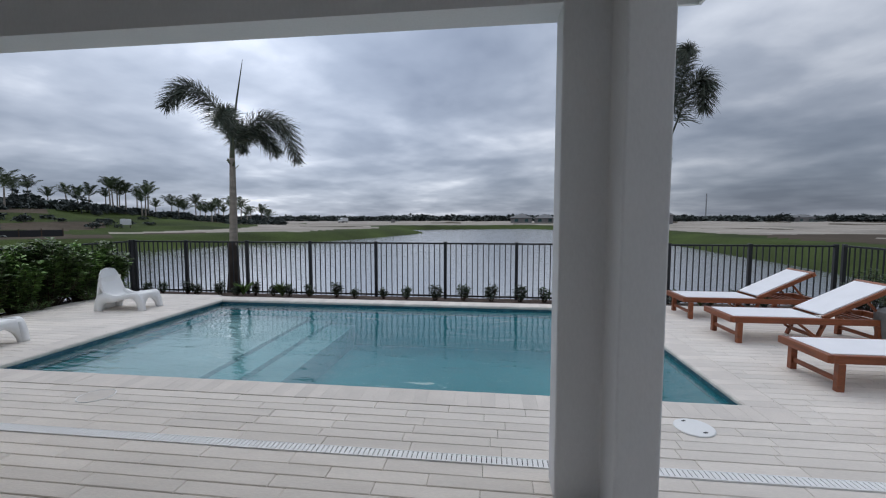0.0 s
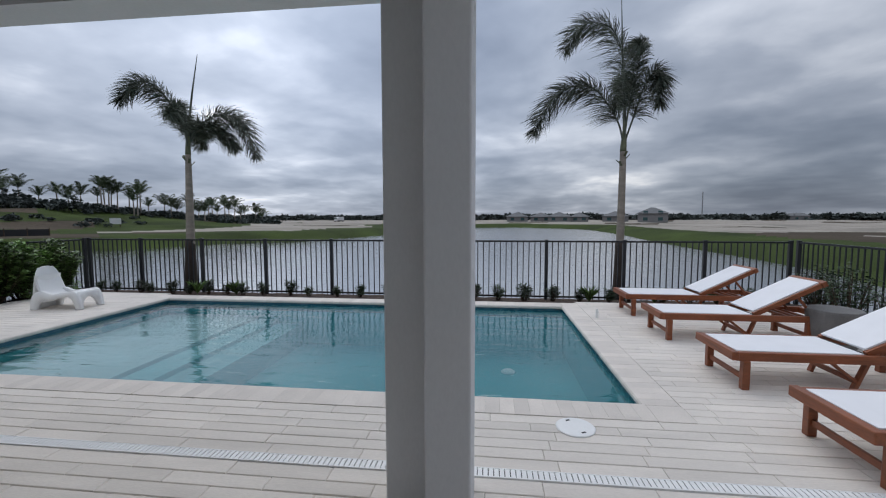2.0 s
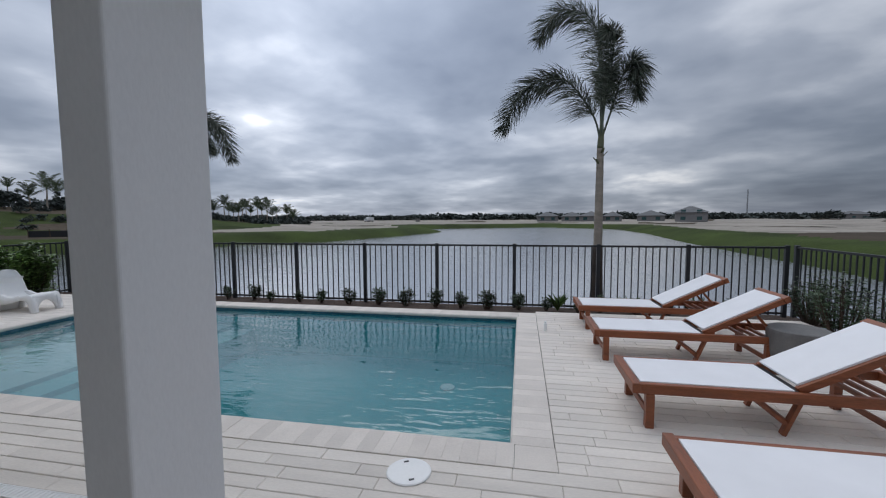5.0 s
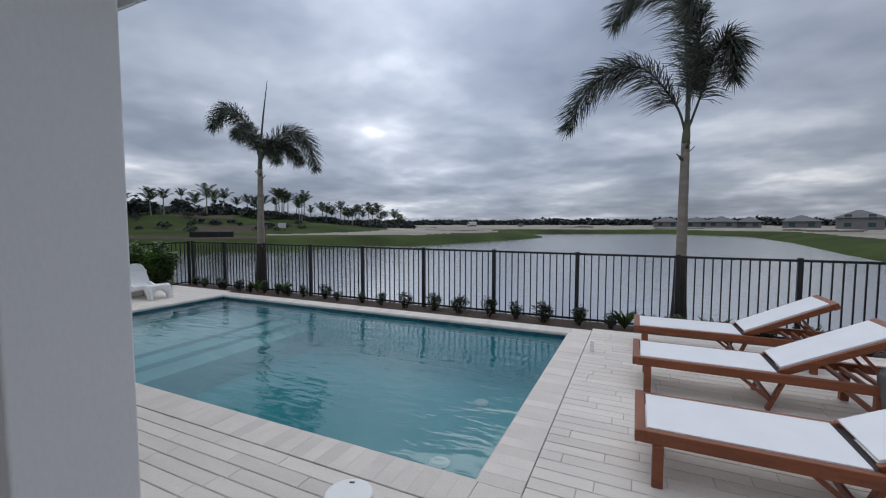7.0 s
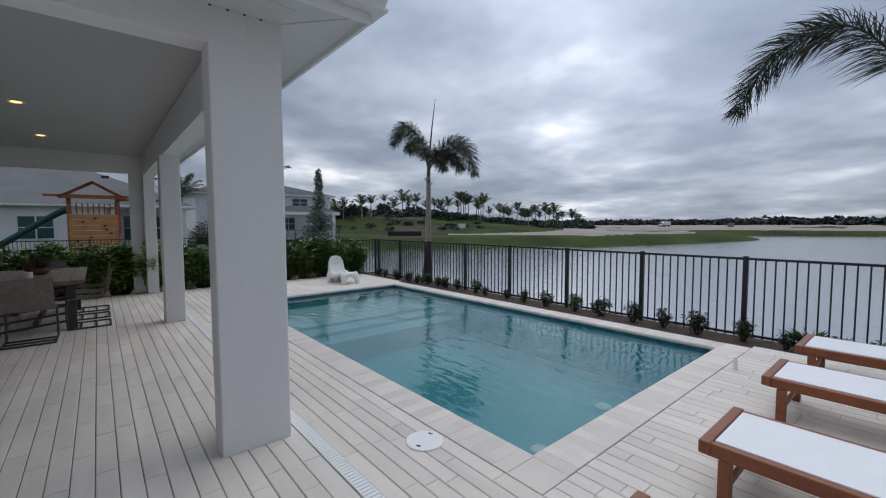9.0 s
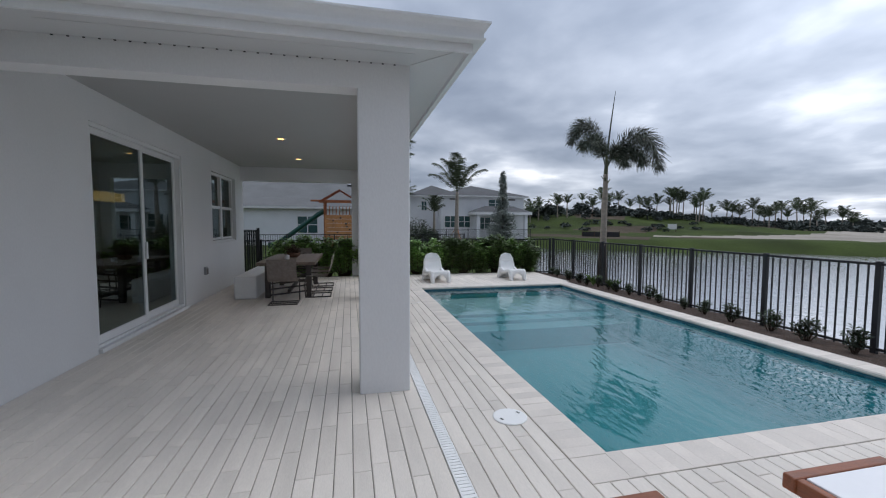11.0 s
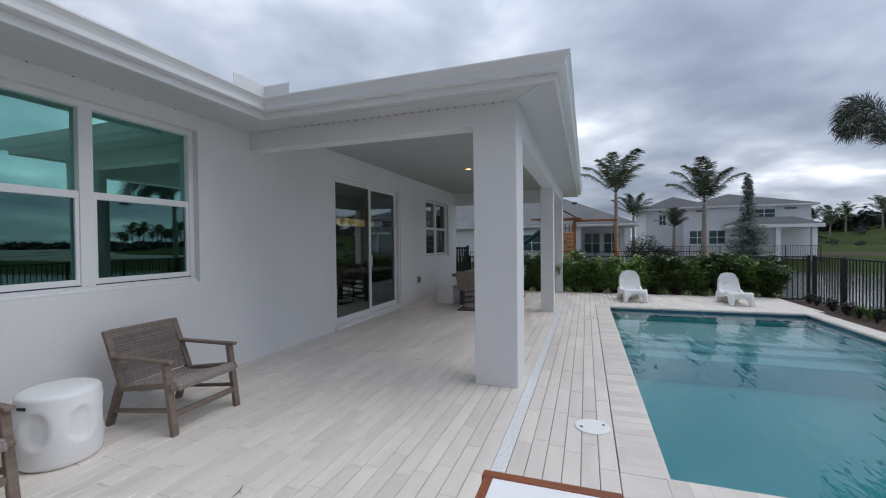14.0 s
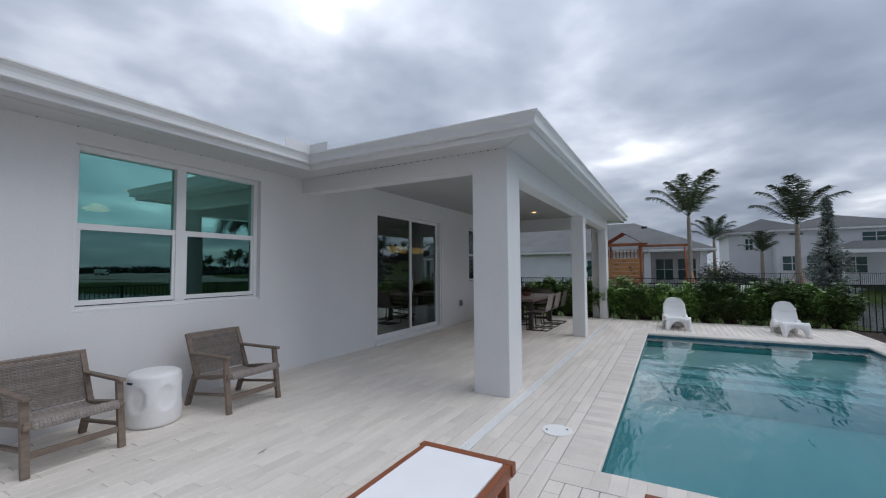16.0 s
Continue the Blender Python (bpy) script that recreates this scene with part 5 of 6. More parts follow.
palm("royal palm in the neighbour's garden beside the one-storey house", -32.0, 6.35, -0.4, 5.8, 3.1, 21, "garden palms", True, 0.17)
palm("full royal palm staked with timber props near the white house", -40.0, 14.4, -0.4, 5.4, 3.4, 22, "garden palms", True, 0.22)
palm("shorter palm behind the one-storey house", -46.0, 9.0, -0.4, 4.7, 2.3, 23, "garden palms")
palm("small palm beside the white house wall", -42.0, 12.3, -0.4, 3.2, 1.7, 24, "garden palms")
palm("tall palm behind the one-storey house roof", -52.0, -9.0, -0.4, 6.4, 2.4, 25, "garden palms")
palm("tall palm behind the one-storey house roof", -50.0, -4.5, -0.4, 6.4, 2.2, 26, "garden palms")


def house_window(t, x, y0, y1, z0, z1):
    """A pane with a white frame and bars on an east wall at x."""
    f = part("window", made(soft_box, x + 0.001, y0 - 0.08, z0 - 0.08, x + 0.07, y1 + 0.08, z1 + 0.08, 0.01), TRIM, t, "white framed window")
    ym, zm = (y0 + y1) / 2, (z0 + z1) / 2
    for a, b in ((y0, ym - 0.04), (ym + 0.04, y1)):
        for c, d in ((z0, zm - 0.03), (zm + 0.03, z1)):
            part("pane", made(box, x + 0.071, a, c, x + 0.08, b, d), DARKGLASS, f)


def hip_roof(bm, x0, y0, x1, y1, z, rise, over=0.5, thick=0.22):
    """A hip roof over a plan rectangle, ridge along its longer side, with an eave board."""
    x0, y0, x1, y1 = x0 - over, y0 - over, x1 + over, y1 + over
    h = min(x1 - x0, y1 - y0) / 2
    if x1 - x0 > y1 - y0:
        r = [(x0 + h, (y0 + y1) / 2), (x1 - h, (y0 + y1) / 2)]
    else:
        r = [((x0 + x1) / 2, y0 + h), ((x0 + x1) / 2, y1 - h)]
    c = [bm.verts.new((x, y, z)) for x, y in ((x0, y0), (x1, y0), (x1, y1), (x0, y1))]
    a, b = [bm.verts.new((x, y, z + rise)) for x, y in r]
    if x1 - x0 > y1 - y0:
        fs = ((c[0], c[1], b, a), (c[1], c[2], b), (c[2], c[3], a, b), (c[3], c[0], a))
    else:
        fs = ((c[0], c[1], a), (c[1], c[2], b, a), (c[2], c[3], b), (c[3], c[0], a, b))
    for f in fs:
        bm.faces.new(f)
    bm.faces.new(c[::-1])


def neighbour_house(label, x0, y0, x1, y1, h, rise, tile):
    t = thing("house", label, "house", (0, 0, 0), group="neighbouring houses")
    part("wall", made(soft_box, x0, y0, -0.6, x1, y1, h, 0.03), WALLN, t, "pale stucco wall")
    bm = bmesh.new()
    hip_roof(bm, x0, y0, x1, y1, h + 0.18, rise)
    part("roof", bm, tile, t, "grey tiled hip roof")
    part("eave", made(soft_box, x0 - 0.5, y0 - 0.5, h, x1 + 0.5, y1 + 0.5, h + 0.175, 0.03), TRIM, t, "white eave board")
    return t


h1 = neighbour_house("pale one-storey neighbour's house with a grey hip roof", -45.0, -17.0, -33.5, 2.9, 2.75, 2.75, SHINGLE)
bm = made(soft_box, -45.0, 2.901, -0.6, -36.5, 7.6, 2.74, 0.02)
part("porch_wall", bm, WALLN, h1)
part("porch_roof", made(lambda b: hip_roof(b, -44.9, -9.0, -33.6, 7.7, 2.93, 2.85)), SHINGLE, h1)
part("porch_eave", made(soft_box, -45.4, 3.41, 2.74, -33.0, 8.2, 2.925, 0.03), TRIM, h1)
for y in (3.35, 7.3):
    part("porch_post", made(soft_box, -33.9, y - 0.25, -0.6, -33.4, y + 0.25, 2.739, 0.03), WALLN, h1)
house_window(h1, -33.5, -1.4, 0.2, 0.7, 2.1)
house_window(h1, -36.5, 3.9, 5.2, 0.4, 2.2)
house_window(h1, -36.5, 5.6, 6.9, 0.4, 2.2)
part("roof_vent", made(soft_box, -38.7, 2.75, 5.05, -37.8, 3.2, 5.31, 0.03), BLACK, h1, "dark roof vent")

h2 = neighbour_house("white two-storey neighbour's house with a covered patio", -58.0, 14.0, -46.0, 25.0, 4.85, 1.75, SHINGLED)
part("wing_wall", made(soft_box, -57.0, 10.4, -0.6, -47.3, 13.999, 4.84, 0.02), WALLN, h2)
part("wing_roof", made(lambda b: hip_roof(b, -57.0, 10.4, -47.3, 17.0, 5.03, 1.6)), SHINGLED, h2)
part("wing_eave", made(soft_box, -57.5, 9.9, 4.84, -46.8, 13.45, 5.02, 0.03), TRIM, h2)
house_window(h2, -46.0, 14.5, 15.9, 1.1, 2.45)
house_window(h2, -46.0, 16.3, 17.7, 1.1, 2.45)
house_window(h2, -46.0, 20.2, 22.0, 3.7, 4.55)
house_window(h2, -46.0, 18.9, 20.4, 0.9, 2.3)
house_window(h2, -47.3, 11.8, 12.4, 3.2, 4.3)
for y in (15.6, 23.3):
    part("wall_vent", made(soft_box, -45.99, y - 0.5, 4.5, -45.95, y + 0.5, 4.68, 0.01), CONCRETE, h2)
part("patio_roof", made(lambda b: hip_roof(b, -46.0, 17.8, -43.2, 24.4, 2.95, 0.75, 0.35)), SHINGLED, h2)
part("patio_eave", made(soft_box, -45.9, 17.45, 2.6, -42.85, 24.75, 2.94, 0.03), TRIM, h2)
for y in (18.0, 21.3, 24.1):
    part("patio_post", made(soft_box, -43.6, y - 0.2, -0.6, -43.2, y + 0.2, 2.6, 0.02), WALLN, h2)


def playset():
    t = thing("playset", "stained wooden garden playset with climbing wall and slide", "playset", (-26.5, 2.25, -0.5))
    for x in (-0.9, 0.9):
        for y in (-1.0, 1.0):
            part("post", made(soft_box, x - 0.06, y - 0.06, 0, x + 0.06, y + 0.06, 3.55, 0.01), CEDAR, t)
    part("platform", made(soft_box, -0.95, -1.05, 1.5, 0.95, 1.05, 1.6, 0.01), CEDAR, t)
    for k in range(9):
        part("wall_board", made(soft_box, 0.97, -1.0, 0.05 + k * 0.285, 1.02, 1.0, 0.32 + k * 0.285, 0.01), CEDARL, t)
    rng = random.Random(4)
    for k in range(11):
        part("climbing_hold", made(soft_box, 1.021, -0.06, -0.04, 1.07, 0.06, 0.04, 0.02, Matrix.Translation((0, rng.uniform(-0.8, 0.8), 0.4 + k * 0.2))), BLACK, t)
    for k in range(9):
        y = -0.9 + k * 0.225
        part("baluster", made(soft_box, 0.9, y - 0.03, 2.62, 0.95, y + 0.03, 3.2, 0.005), CEDAR, t)
    for s in (-1, 1):
        bm = bmesh.new()
        vs2 = [bm.verts.new(p) for p in ((-1.15, s * 1.4, 3.5), (1.15, s * 1.4, 3.5), (1.15, 0, 4.35), (-1.15, 0, 4.35))]
        bm.faces.new(vs2)
        bmesh.ops.solidify(bm, geom=list(bm.faces), thickness=0.06)
        part("roof_slope", bm, CEDAR, t)
    part("gable_beam", made(soft_box, 1.0, -1.35, 3.42, 1.08, 1.35, 3.54, 0.01), CEDAR, t)
    part("roof_beam", made(soft_box, 0.9, -1.9, 3.5, 1.0, 1.5, 3.62, 0.01), CEDAR, t)
    part("side_panel", made(soft_box, -0.9, 1.061, 1.6, 0.9, 1.1, 3.4, 0.01), CEDAR, t)
    part("swing_beam", made(soft_box, 0.3, 1.0, 3.36, 0.42, 3.8, 3.5, 0.01), CEDAR, t)
    for s in (-1, 1):
        part("swing_leg", made(beam, (0.36 + s * 0.9, 3.75, 0), (0.36, 3.6, 3.4), 0.1, 0.1, 0.01), CEDAR, t)
    bm = bmesh.new()
    path = smooth_path([(0.3, -1.0, 2.65), (0.3, -1.4, 2.5), (0.3, -3.0, 1.3), (0.3, -4.2, 0.45), (0.3, -4.7, 0.35)], 20)
    for i in range(19):
        a, b = path[i], path[i + 1]
        q = [bm.verts.new((p.x + dx, p.y, p.z + dz)) for p in (a, b) for dx, dz in ((-0.36, 0.34), (-0.30, 0), (0.30, 0), (0.36, 0.34))]
        for k in range(3):
            bm.faces.new((q[k], q[k + 1], q[k + 5], q[k + 4]))
    bmesh.ops.remove_doubles(bm, verts=list(bm.verts), dist=1e-4)
    bmesh.ops.solidify(bm, geom=list(bm.faces), thickness=0.04)
    part("slide", bm, SLIDE, t, "dark green slide", True)


playset()
fence((-19.0, 9.3), (-19.0, -10), [i * 2.4 for i in range(9)], 0.95, -0.3, "black picket fence of the neighbouring garden")
fence((-38.5, 22.5), (-38.5, 2.0), [i * 2.4 for i in range(9)], 0.95, -0.3, "black picket fence before the white house")


def conifer(x, y, h, r):
    t = thing("conifer_tree", "narrow grey-green conifer with an uneven spire", "tree", (x, y, -0.42))
    rng = random.Random(31)
    bm = bmesh.new()
    tube(bm, [(0, 0, 0), (0.03, 0, h * 0.5), (0, 0, h)], [0.06, 0.04, 0.008], 7)
    part("trunk", bm, TWIG, t)
    bm = bmesh.new()
    for k in range(620):
        f = rng.uniform(0.06, 1.0) ** 1.25
        a = rng.uniform(0, 6.283)
        l = r * (0.72 + 0.5 * f if f < 0.3 else 0.87 - 1.8 * (f - 0.3) if f < 0.55 else 0.42 * math.exp(-(f - 0.55) * 3.6)) * rng.uniform(0.35, 1.12) * min(1, (1.05 - f) * 6) + 0.03
        base = Vector((0, 0, h * f))
        d = Vector((math.cos(a), math.sin(a), 0.25))
        for j in range(22 if f < 0.55 else 8):
            u = rng.uniform(0.15, 1)
            p = base + d * l * u
            e = (d + Vector((rng.uniform(-1, 1), rng.uniform(-1, 1), rng.uniform(-0.6, 1)))).normalized()
            leaf(bm, p, e, 0.135, rng, 0.4)
    part("crown", bm, CONIFER, t)


conifer(-14.4, 9.85, 4.3, 0.86)


def round_bush(label, x, y, z, h, r, seed, material, name="bush"):
    t = thing(name, label, "bush", (x, y, z))
    for nm, me in shrub_mesh(r, r, h, 90, 44, 0.16, seed, material):
        o = new(nm, me)
        o.parent = t


round_bush("wide feathery green bush in the neighbour's garden", -24.0, 7.4, -0.42, 2.3, 1.2, 61, LEAFD)
round_bush("dark green bush by the neighbour's fence", -20.5, 11.4, -0.42, 1.2, 0.9, 62, LEAFD)
round_bush("dark green bush by the neighbour's fence", -30.5, 9.6, -0.42, 1.4, 1.0, 63, LEAFD)
t = thing("garden_chair", "white garden chair on the neighbour's lawn", "chair", (-21.5, 8.6, -0.42), 30)
part("seat", made(soft_box, -0.3, -0.3, 0.32, 0.3, 0.3, 0.38, 0.02), WHITEPL, t)
part("backrest", made(soft_box, -0.34, -0.3, 0.3, -0.28, 0.3, 0.95, 0.02), WHITEPL, t)
for a in (-0.25, 0.25):
    for b in (-0.25, 0.25):
        part("leg", made(soft_box, a - 0.03, b - 0.03, 0, a + 0.03, b + 0.03, 0.319, 0.005), WHITEPL, t)


# ---- the far shore ----
def bearing(deg, dist):
    """A place at so many degrees left of north, seen from the deck."""
    return 2.8 - dist * math.sin(radians(deg)), 2.4 + dist * math.cos(radians(deg))


frng = random.Random(77)
HILL = [(47.6, 108), (47.0, 110), (46.3, 109), (47.3, 112), (44.6, 108), (44.3, 111), (64.6, 90), (56.6, 108), (54.6, 116), (52.2, 121), (50.2, 108), (47.8, 120), (43.4, 122), (41.4, 112), (39.1, 126), (38.1, 110), (37.1, 124), (35.3, 126), (34.2, 112), (31.6, 124), (63.5, 92), (61, 96), (59.8, 95), (58, 120), (55.5, 100), (53.5, 122), (51, 110), (49.2, 118), (46.8, 112), (45.2, 116), (44.9, 108), (42, 118), (40.8, 120), (39.6, 118),
        (38.6, 121), (37.6, 118), (36.6, 123), (35.8, 119), (34.8, 120), (33.6, 124), (32.4, 121), (67, 104), (69.5, 108), (72, 112), (66, 98)]
for k, (b, d) in enumerate(HILL):
    x, y = bearing(b, d)
    palm("far palm on the grassy bank across the lake", x, y, ground_z(x, y) - 0.1, frng.uniform(2.0, 4.2) if k > 5 else frng.uniform(4.2, 5.4), frng.uniform(1.8, 2.7), 700 + k, "far palms", False, 0.13)


def far_crowns(label, places, name, seed):
    """Uneven leafy crowns, many small clumps, seen far off."""
    rng = random.Random(seed)
    bm = bmesh.new()
    for x, y, h, r in places:
        z = ground_z(x, y) if math.hypot(x, y) < 250 else LAKE_Z + 1.0
        for j in range(26):
            a, f = rng.uniform(0, 6.283), math.sqrt(rng.uniform(0, 1))
            c = Vector((x + r * f * math.cos(a), y + r * f * math.sin(a), z + h * (0.25 + 0.75 * rng.uniform(0, 1) * (1 - 0.6 * f))))
            for q in range(5):
                d = Vector((rng.uniform(-1, 1), rng.uniform(-1, 1), rng.uniform(-0.5, 1))).normalized()
                leaf(bm, c, d, r * 0.42, rng, 0.8)
        tube(bm, [(x, y, z - 0.3), (x, y, z + h * 0.6)], r * 0.06, 4, False)
    tagged(part(name, bm, FARLEAF), label, "trees", "", "stuff")


places = []
for k in range(26):
    b = frng.uniform(50, 66)
    x, y = bearing(b, frng.uniform(100, 130))
    places.append((x, y, frng.uniform(1.5, 4.2), frng.uniform(1.5, 2.8)))
for k in range(90):
    b = frng.uniform(30, 74)
    x, y = bearing(b, frng.uniform(118, 150))
    places.append((x, y, frng.uniform(0.7, 1.9), frng.uniform(1.4, 2.8)))
for k in range(46):
    b = frng.uniform(44, 72)
    x, y = bearing(b, frng.uniform(72, 105))
    places.append((x, y, frng.uniform(0.5, 1.3), frng.uniform(0.5, 1.2)))
for k in range(130):
    x, y = bearing(frng.uniform(32, 67), frng.uniform(104, 126))
    places.append((x, y, frng.uniform(0.7, 2.1), frng.uniform(0.7, 1.7)))
far_crowns("dark green trees and scrub on the bank across the lake", places, "bank_trees", 5)
places = []
for k in range(330):
    b = frng.uniform(-75, 50)
    d = frng.uniform(380, 520)
    x, y = bearing(b, d)
    places.append((x, y, frng.uniform(2.0, 5.2) * (1.35 if -18 < b < 12 else 1), frng.uniform(5, 11)))
far_crowns("low dark tree line along the far horizon", places, "far_woods", 6)


def far_house(b, d, w, h, turn, two=False):
    x, y = bearing(b, d)
    t = thing("house", "grey-roofed house under construction across the lake", "house", (x, y, -0.5), turn, "far houses")
    w *= 0.72
    part("wall", made(soft_box, -w / 2, -5, 0, w / 2, 5, h * 0.85, 0.05), FARWALL, t)
    bm = bmesh.new()
    hip_roof(bm, -w / 2, -5, w / 2, 5, h * 0.85 + 0.01, 2.3 if not two else 2.6, 0.8)
    part("roof", bm, SHINGLE, t)
    n = max(2, int(w / 5))
    for k in range(n):
        xx = -w / 2 + w * (k + 0.5) / n
        for zz in ((0.6, 3.4) if two else (0.6,)):
            part("window", made(box, xx - 0.9, -5.06, zz + 0.2, xx + 0.9, -5.001, zz + 1.6), DARKGLASS, t)


for b, d, w, h, turn, two in ((-3.0, 215, 14, 3.2, 0, False), (-6.2, 215, 14, 3.0, -5, False), (-8.6, 210, 15, 3.1, -8, False), (-11.2, 212, 11, 3.0, -10, False),
                              (-15.6, 205, 15, 3.2, -14, False), (-19.9, 200, 16, 4.6, -18, True), (-34, 420, 22, 4, -30, False)):
    far_house(b, d, w, h, turn, two)
x, y = bearing(-25.5, 520)
t = thing("radio_mast", "thin lattice radio mast on the horizon", "mast", (x, y, -1))
part("pole", made(beam, (0, 0, 0), (0, 0, 30), 0.9, 0.9, 0), METAL, t)
x, y = bearing(57.5, 60)
t = thing("silt_fence", "low dark fabric silt fence on posts across the lake", "fence", (x, y, ground_z(x, y) - 0.05), 52)
for k in range(4):
    part("post", made(soft_box, k * 1.6 - 0.04, -0.04, 0, k * 1.6 + 0.04, 0.04, 0.85, 0.01), TWIG, t)
part("fabric", made(soft_box, 0, 0.041, 0, 4.8, 0.06, 0.7, 0.005), BLACK, t)
t = thing("site_sign", "white site board on two posts by the lake", "sign", (-53.2, 54.3, ground_z(-53.2, 54.3)), 42)
part("board", made(soft_box, -0.65, -0.03, 0.45, 0.65, 0.03, 1.3, 0.02), TRIM, t)
for s in (-0.5, 0.5):
    part("post", made(soft_box, s - 0.05, 0.031, -0.2, s + 0.05, 0.12, 1.25, 0.01), TWIG, t)


def truck(x, y, turn):
    t = thing("truck", "small white site truck parked on the sand", "truck", (x, y, ground_z(x, y) + 0.02), turn)
    part("cargo_box", made(soft_box, -1.1, -2.6, 0.9, 1.1, 1.0, 2.6, 0.06), TRIM, t)
    part("cab", made(soft_box, -1.05, 1.02, 0.7, 1.05, 2.6, 2.1, 0.2), TRIM, t)
    part("windscreen", made(soft_box, -0.9, 2.58, 1.4, 0.9, 2.64, 1.95, 0.02), DARKGLASS, t)
    for yy in (-1.6, 1.8):
        for s in (-1, 1):
            bm = bmesh.new()
            tube(bm, [(s * 0.8, yy, 0.45), (s * 1.08, yy, 0.45)], 0.45, 16)
            part("wheel", bm, BLACK, t)
    part("chassis", made(soft_box, -0.9, -2.6, 0.55, 0.9, 2.4, 0.75, 0.03), BLACK, t)


truck(*bearing(21.5, 215), 160)
x, y = bearing(14.8, 205)
t = thing("utility_box", "grey utility cabinet near the lake's end", "utility box", (x, y, ground_z(x, y)))
part("cabinet", made(soft_box, -1.0, -0.5, -0.1, 1.0, 0.5, 1.7, 0.05), CONCRETE, t)


# ---- the rooms behind the glass ----
GLOW = glow_mat("lamp_shade_glow", (1.0, 0.52, 0.24), 3.6)


def pendant(x, y, z):
    t = thing("pendant_lamp", "cream shell-shaped pendant lamp, lit, inside the room", "lamp", (x, y, z))
    bm = bmesh.new()
    lathe(bm, [(0.04, -0.03), (0.13, -0.025), (0.17, 0.0), (0.13, 0.04), (0.04, 0.08)], 24)
    part("shade", bm, GLOW, t, "", True)
    bm = bmesh.new()
    tube(bm, [(0, 0, 0.1), (0, 0, 3.06 - z)], 0.006, 6)
    part("cord", bm, BLACK, t)


pendant(1.70, -2.5, 2.42)
pendant(2.08, -2.7, 2.47)
# added glowing bar with rods, standing in for an amber reflection in the door
t = thing("bar_lamp", "glowing amber bar added for a reflection in the door glass", "lamp", (-5.85, -2.0, 2.06))
part("shade", made(soft_box, -0.8, -0.12, -0.09, 0.8, 0.12, 0.09, 0.02), glow_mat("amber_reflection_glow", (0.9, 0.55, 0.16), 0.9), t)
for s in (-0.6, 0.6):
    bm = bmesh.new()
    tube(bm, [(s, 0, 0.09), (s, 0, 1.0)], 0.006, 6)
    part("rod", bm, BLACK, t)
t = thing("sofa", "grey sofa seen through the sliding door", "sofa", (-4.9, -1.75, 0.021), 0)
part("seat", made(soft_box, -0.9, -0.4, 0.12, 0.9, 0.4, 0.45, 0.06), FABRIC, t)
part("backrest", made(soft_box, -0.9, -0.55, 0.12, 0.9, -0.401, 0.85, 0.06), FABRIC, t)
for s in (-1, 1):
    part("armrest", made(soft_box, s * 1.0 - 0.1, -0.5, 0.0, s * 1.0 + 0.1, 0.42, 0.62, 0.05), FABRIC, t)
t = thing("cushion", "pale cushion with dark diagonal stripes on the sofa", "cushion", (-4.75, -1.6, 0.47), 0)
m = Matrix.Translation((0, 0, 0.2)) @ Matrix.Rotation(radians(-20), 4, "X")
cu = part("pad", made(soft_box, -0.22, -0.07, -0.2, 0.22, 0.07, 0.22, 0.05, m), STRIPE, t)
for k in range(5):
    part("stripe", made(beam, m @ Vector((-0.2 + 0.08 * k, 0.073, -0.16)), m @ Vector((-0.12 + 0.08 * k, 0.073, 0.18)), 0.02, 0.004, 0), BLACK, cu)


# ---- pavers and coping, piece by piece ----
def plank_faces(l, w, h=0.012, c=0.004):
    """A plank paver with worn edges: top face and sloping sides."""
    t = [(c, c, 0), (l - c, c, 0), (l - c, w - c, 0), (c, w - c, 0)]
    b = [(0, 0, -h), (l, 0, -h), (l, w, -h), (0, w, -h)]
    m = [(0, 0, -c), (l, 0, -c), (l, w, -c), (0, w, -c)]
    return t + m + b, [(0, 1, 2, 3)] + [(4 + i, 4 + (i + 1) % 4, (i + 1) % 4, i) for i in range(4)] + [(8 + i, 8 + (i + 1) % 4, 4 + (i + 1) % 4, 4 + i) for i in range(4)]


PW, PL, GAP, BUTT = 0.1145, 0.61, 0.0052, 0.002
prng = random.Random(15)
verts, faces, count = [], [], 0
v0, f0 = plank_faces(PL - BUTT, PW - GAP)
plank_mesh = bpy.data.meshes.new("paver")
plank_mesh.from_pydata(v0, [], f0)
plank_mesh.materials.append(PAVER)


def lay(x0, y0, x1, y1):
    """Rows of planks along x over a rectangle, joints at random."""
    global count
    y = y0
    while y < y1 - 0.02:
        w = y1 - y if y1 - y < PW + 0.021 else PW
        x = x0 - prng.uniform(0, PL - 0.14)
        while x < x1 - 0.02:
            a, b = max(x, x0), min(x + PL, x1)
            if x1 - b < 0.14:
                b = x1
            if x < x1 - 0.14 or x <= x0:
                dz = prng.uniform(-0.0012, 0.0012)
                full = abs(b - a - PL) < 1e-4 and abs(w - PW) < 1e-4
                if full and count < 298 and -0.6 < a < 3.6 and 1.1 < y < 4.2:
                    piece("paver", plank_mesh, floor, pose(a + BUTT / 2, y + GAP / 2, dz, 0, 0, 0))
                    count += 1
                else:
                    v, f = plank_faces(b - a - BUTT, w - GAP)
                    n = len(verts)
                    verts.extend((p[0] + a + BUTT / 2, p[1] + y + GAP / 2, p[2] + dz) for p in v)
                    faces.extend(tuple(i + n for i in q) for q in f)
            x += PL
        y += PW


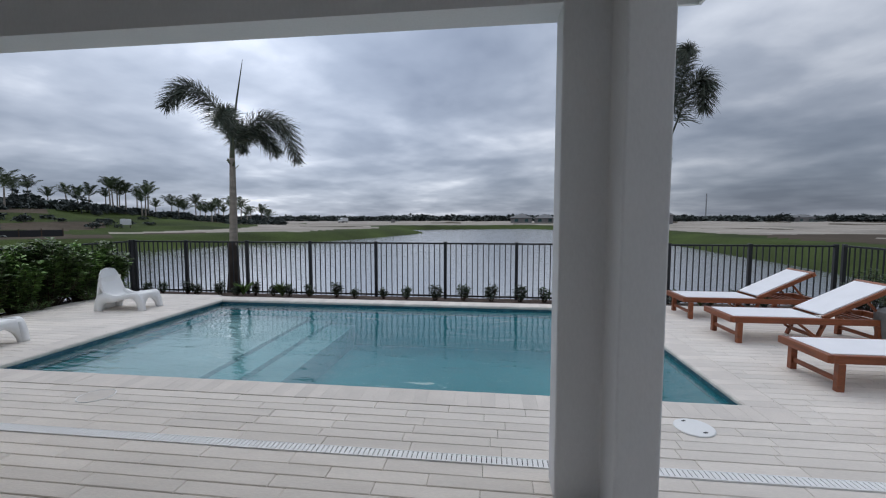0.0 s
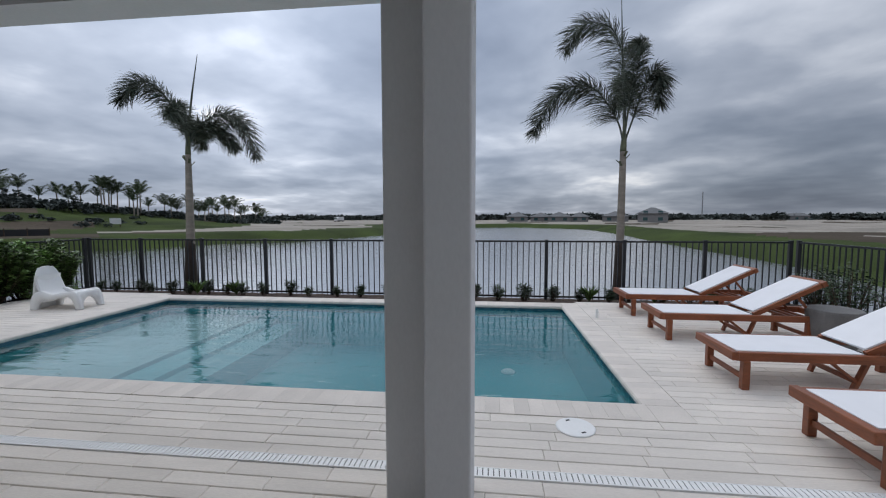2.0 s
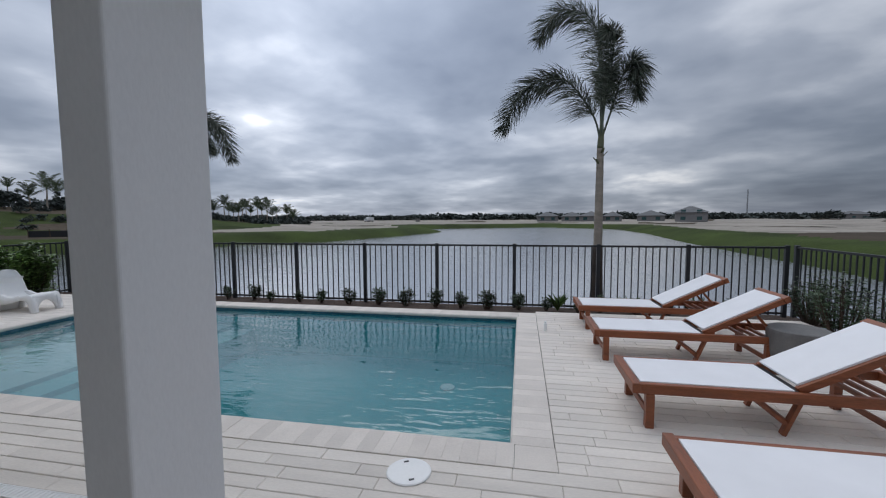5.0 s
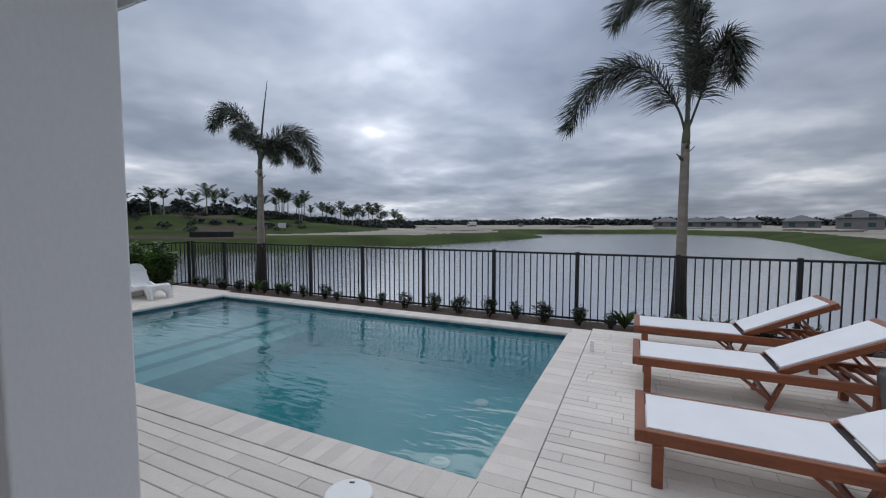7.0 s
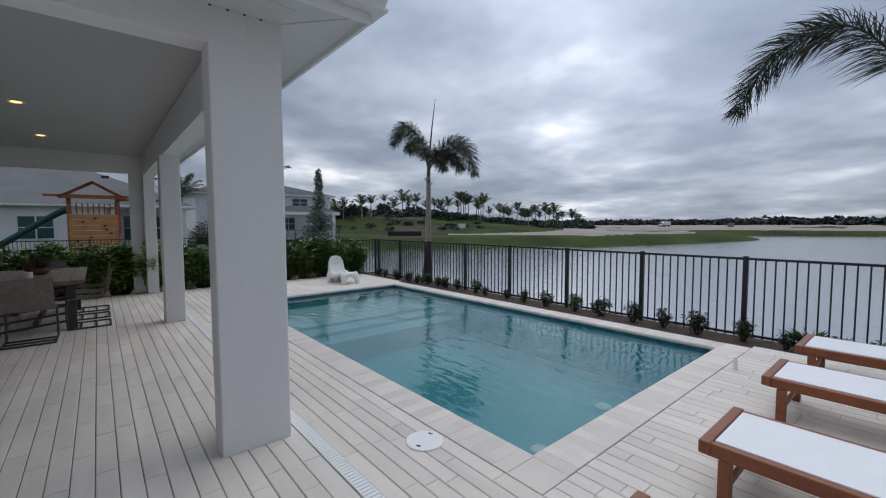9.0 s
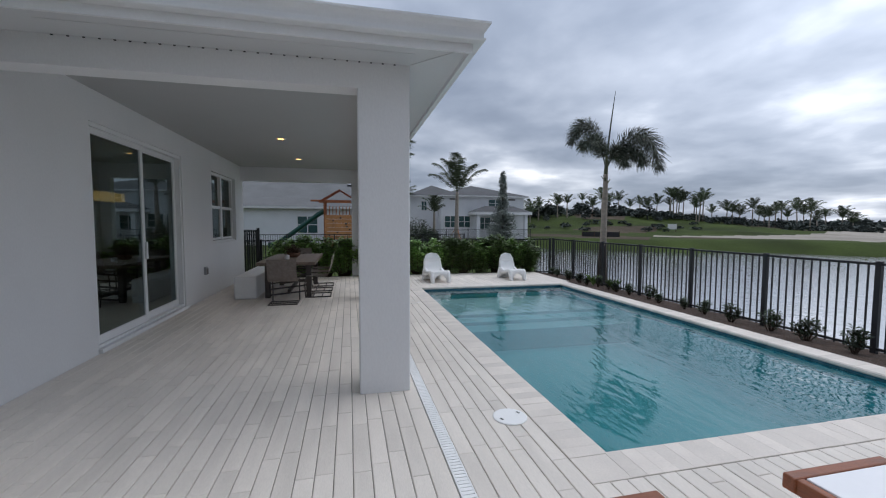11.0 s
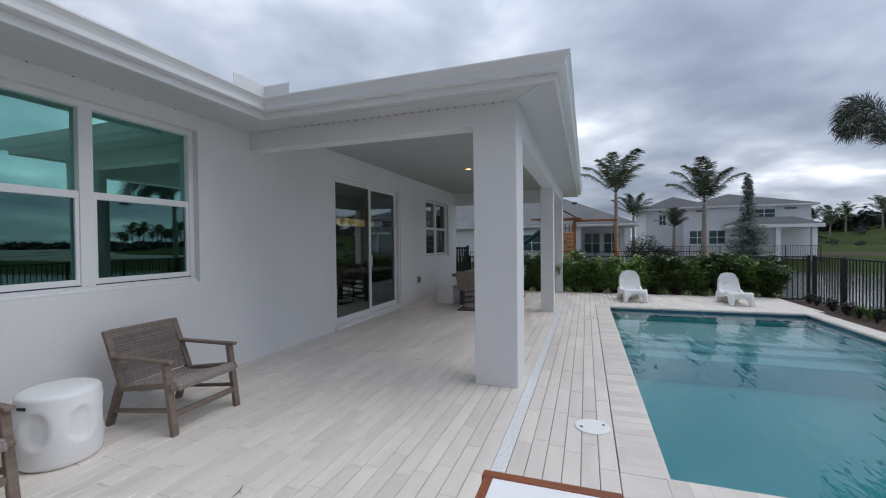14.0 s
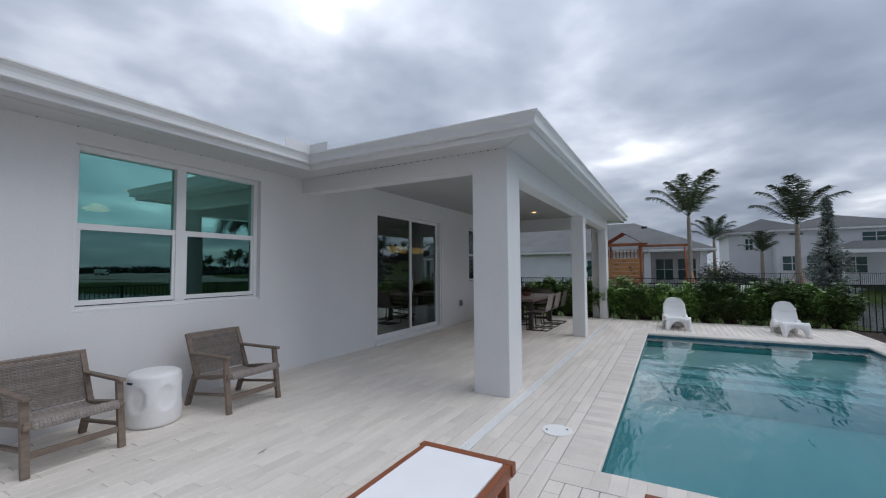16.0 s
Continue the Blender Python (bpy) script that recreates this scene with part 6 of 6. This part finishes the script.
lay(-8.45, 0.004, 5.4, 3.452)
lay(-8.45, 3.548, 5.4, PY0 - CW)
lay(-8.45, PY0 - CW, PX0 - CW, 8.6)
lay(PX1 + CW, PY0 - CW, 5.4, 8.6)
me = bpy.data.meshes.new("pavers")
me.from_pydata(verts, [], faces)
me.materials.append(PAVER)
rest = tagged(new("pavers", me), kind="stuff")
rest.parent = floor


def coping_mesh(l, w):
    """A coping stone along x, its rounded nose towards y = 0."""
    prof = [(0.0, -0.05), (-0.022, -0.046), (-0.03, -0.03), (-0.028, -0.012), (-0.015, 0.001), (0.0, 0.002), (w - 0.008, 0.002), (w - 0.005, -0.001), (w - 0.005, -0.05)]
    bm = bmesh.new()
    g = 0.0006
    rings = [[bm.verts.new((x, y, z)) for y, z in prof] for x in (g, l - g)]
    k = len(prof)
    for i in range(k):
        bm.faces.new((rings[0][i], rings[0][(i + 1) % k], rings[1][(i + 1) % k], rings[1][i]))
    bm.faces.new(rings[0][::-1])
    bm.faces.new(rings[1])
    bmesh.ops.recalc_face_normals(bm, faces=list(bm.faces))
    me2 = bpy.data.meshes.new("coping_stone")
    bm.to_mesh(me2)
    bm.free()
    me2.materials.append(COPING)
    return me2


def coping_run(x, y, turn, length):
    n = round(length / 0.1145)
    cm = coping_mesh(length / n, CW)
    for i in range(n):
        piece("coping_stone", cm, floor, pose(x, y, 0, 0, 0, turn) @ pose(length / n * i, 0, prng.uniform(-0.001, 0.001)))


coping_run(PX1, PY0, 180, PX1 - PX0)
coping_run(PX0, PY1, 0, PX1 - PX0)
coping_run(PX0, PY0, 90, PY1 - PY0)
coping_run(PX1, PY1, -90, PY1 - PY0)
bm = bmesh.new()
soft_box(bm, 0, 0, -0.05, CW - 0.004, CW - 0.004, 0.002, 0.003)
corner = bpy.data.meshes.new("coping_corner")
bm.to_mesh(corner)
bm.free()
corner.materials.append(COPING)
for x, y in ((PX0 - CW + 0.003, PY0 - CW + 0.003), (PX1 + 0.002, PY0 - CW + 0.003), (PX0 - CW + 0.003, PY1 + 0.002), (PX1 + 0.002, PY1 + 0.002)):
    piece("coping_stone", corner, floor, pose(x, y, 0))
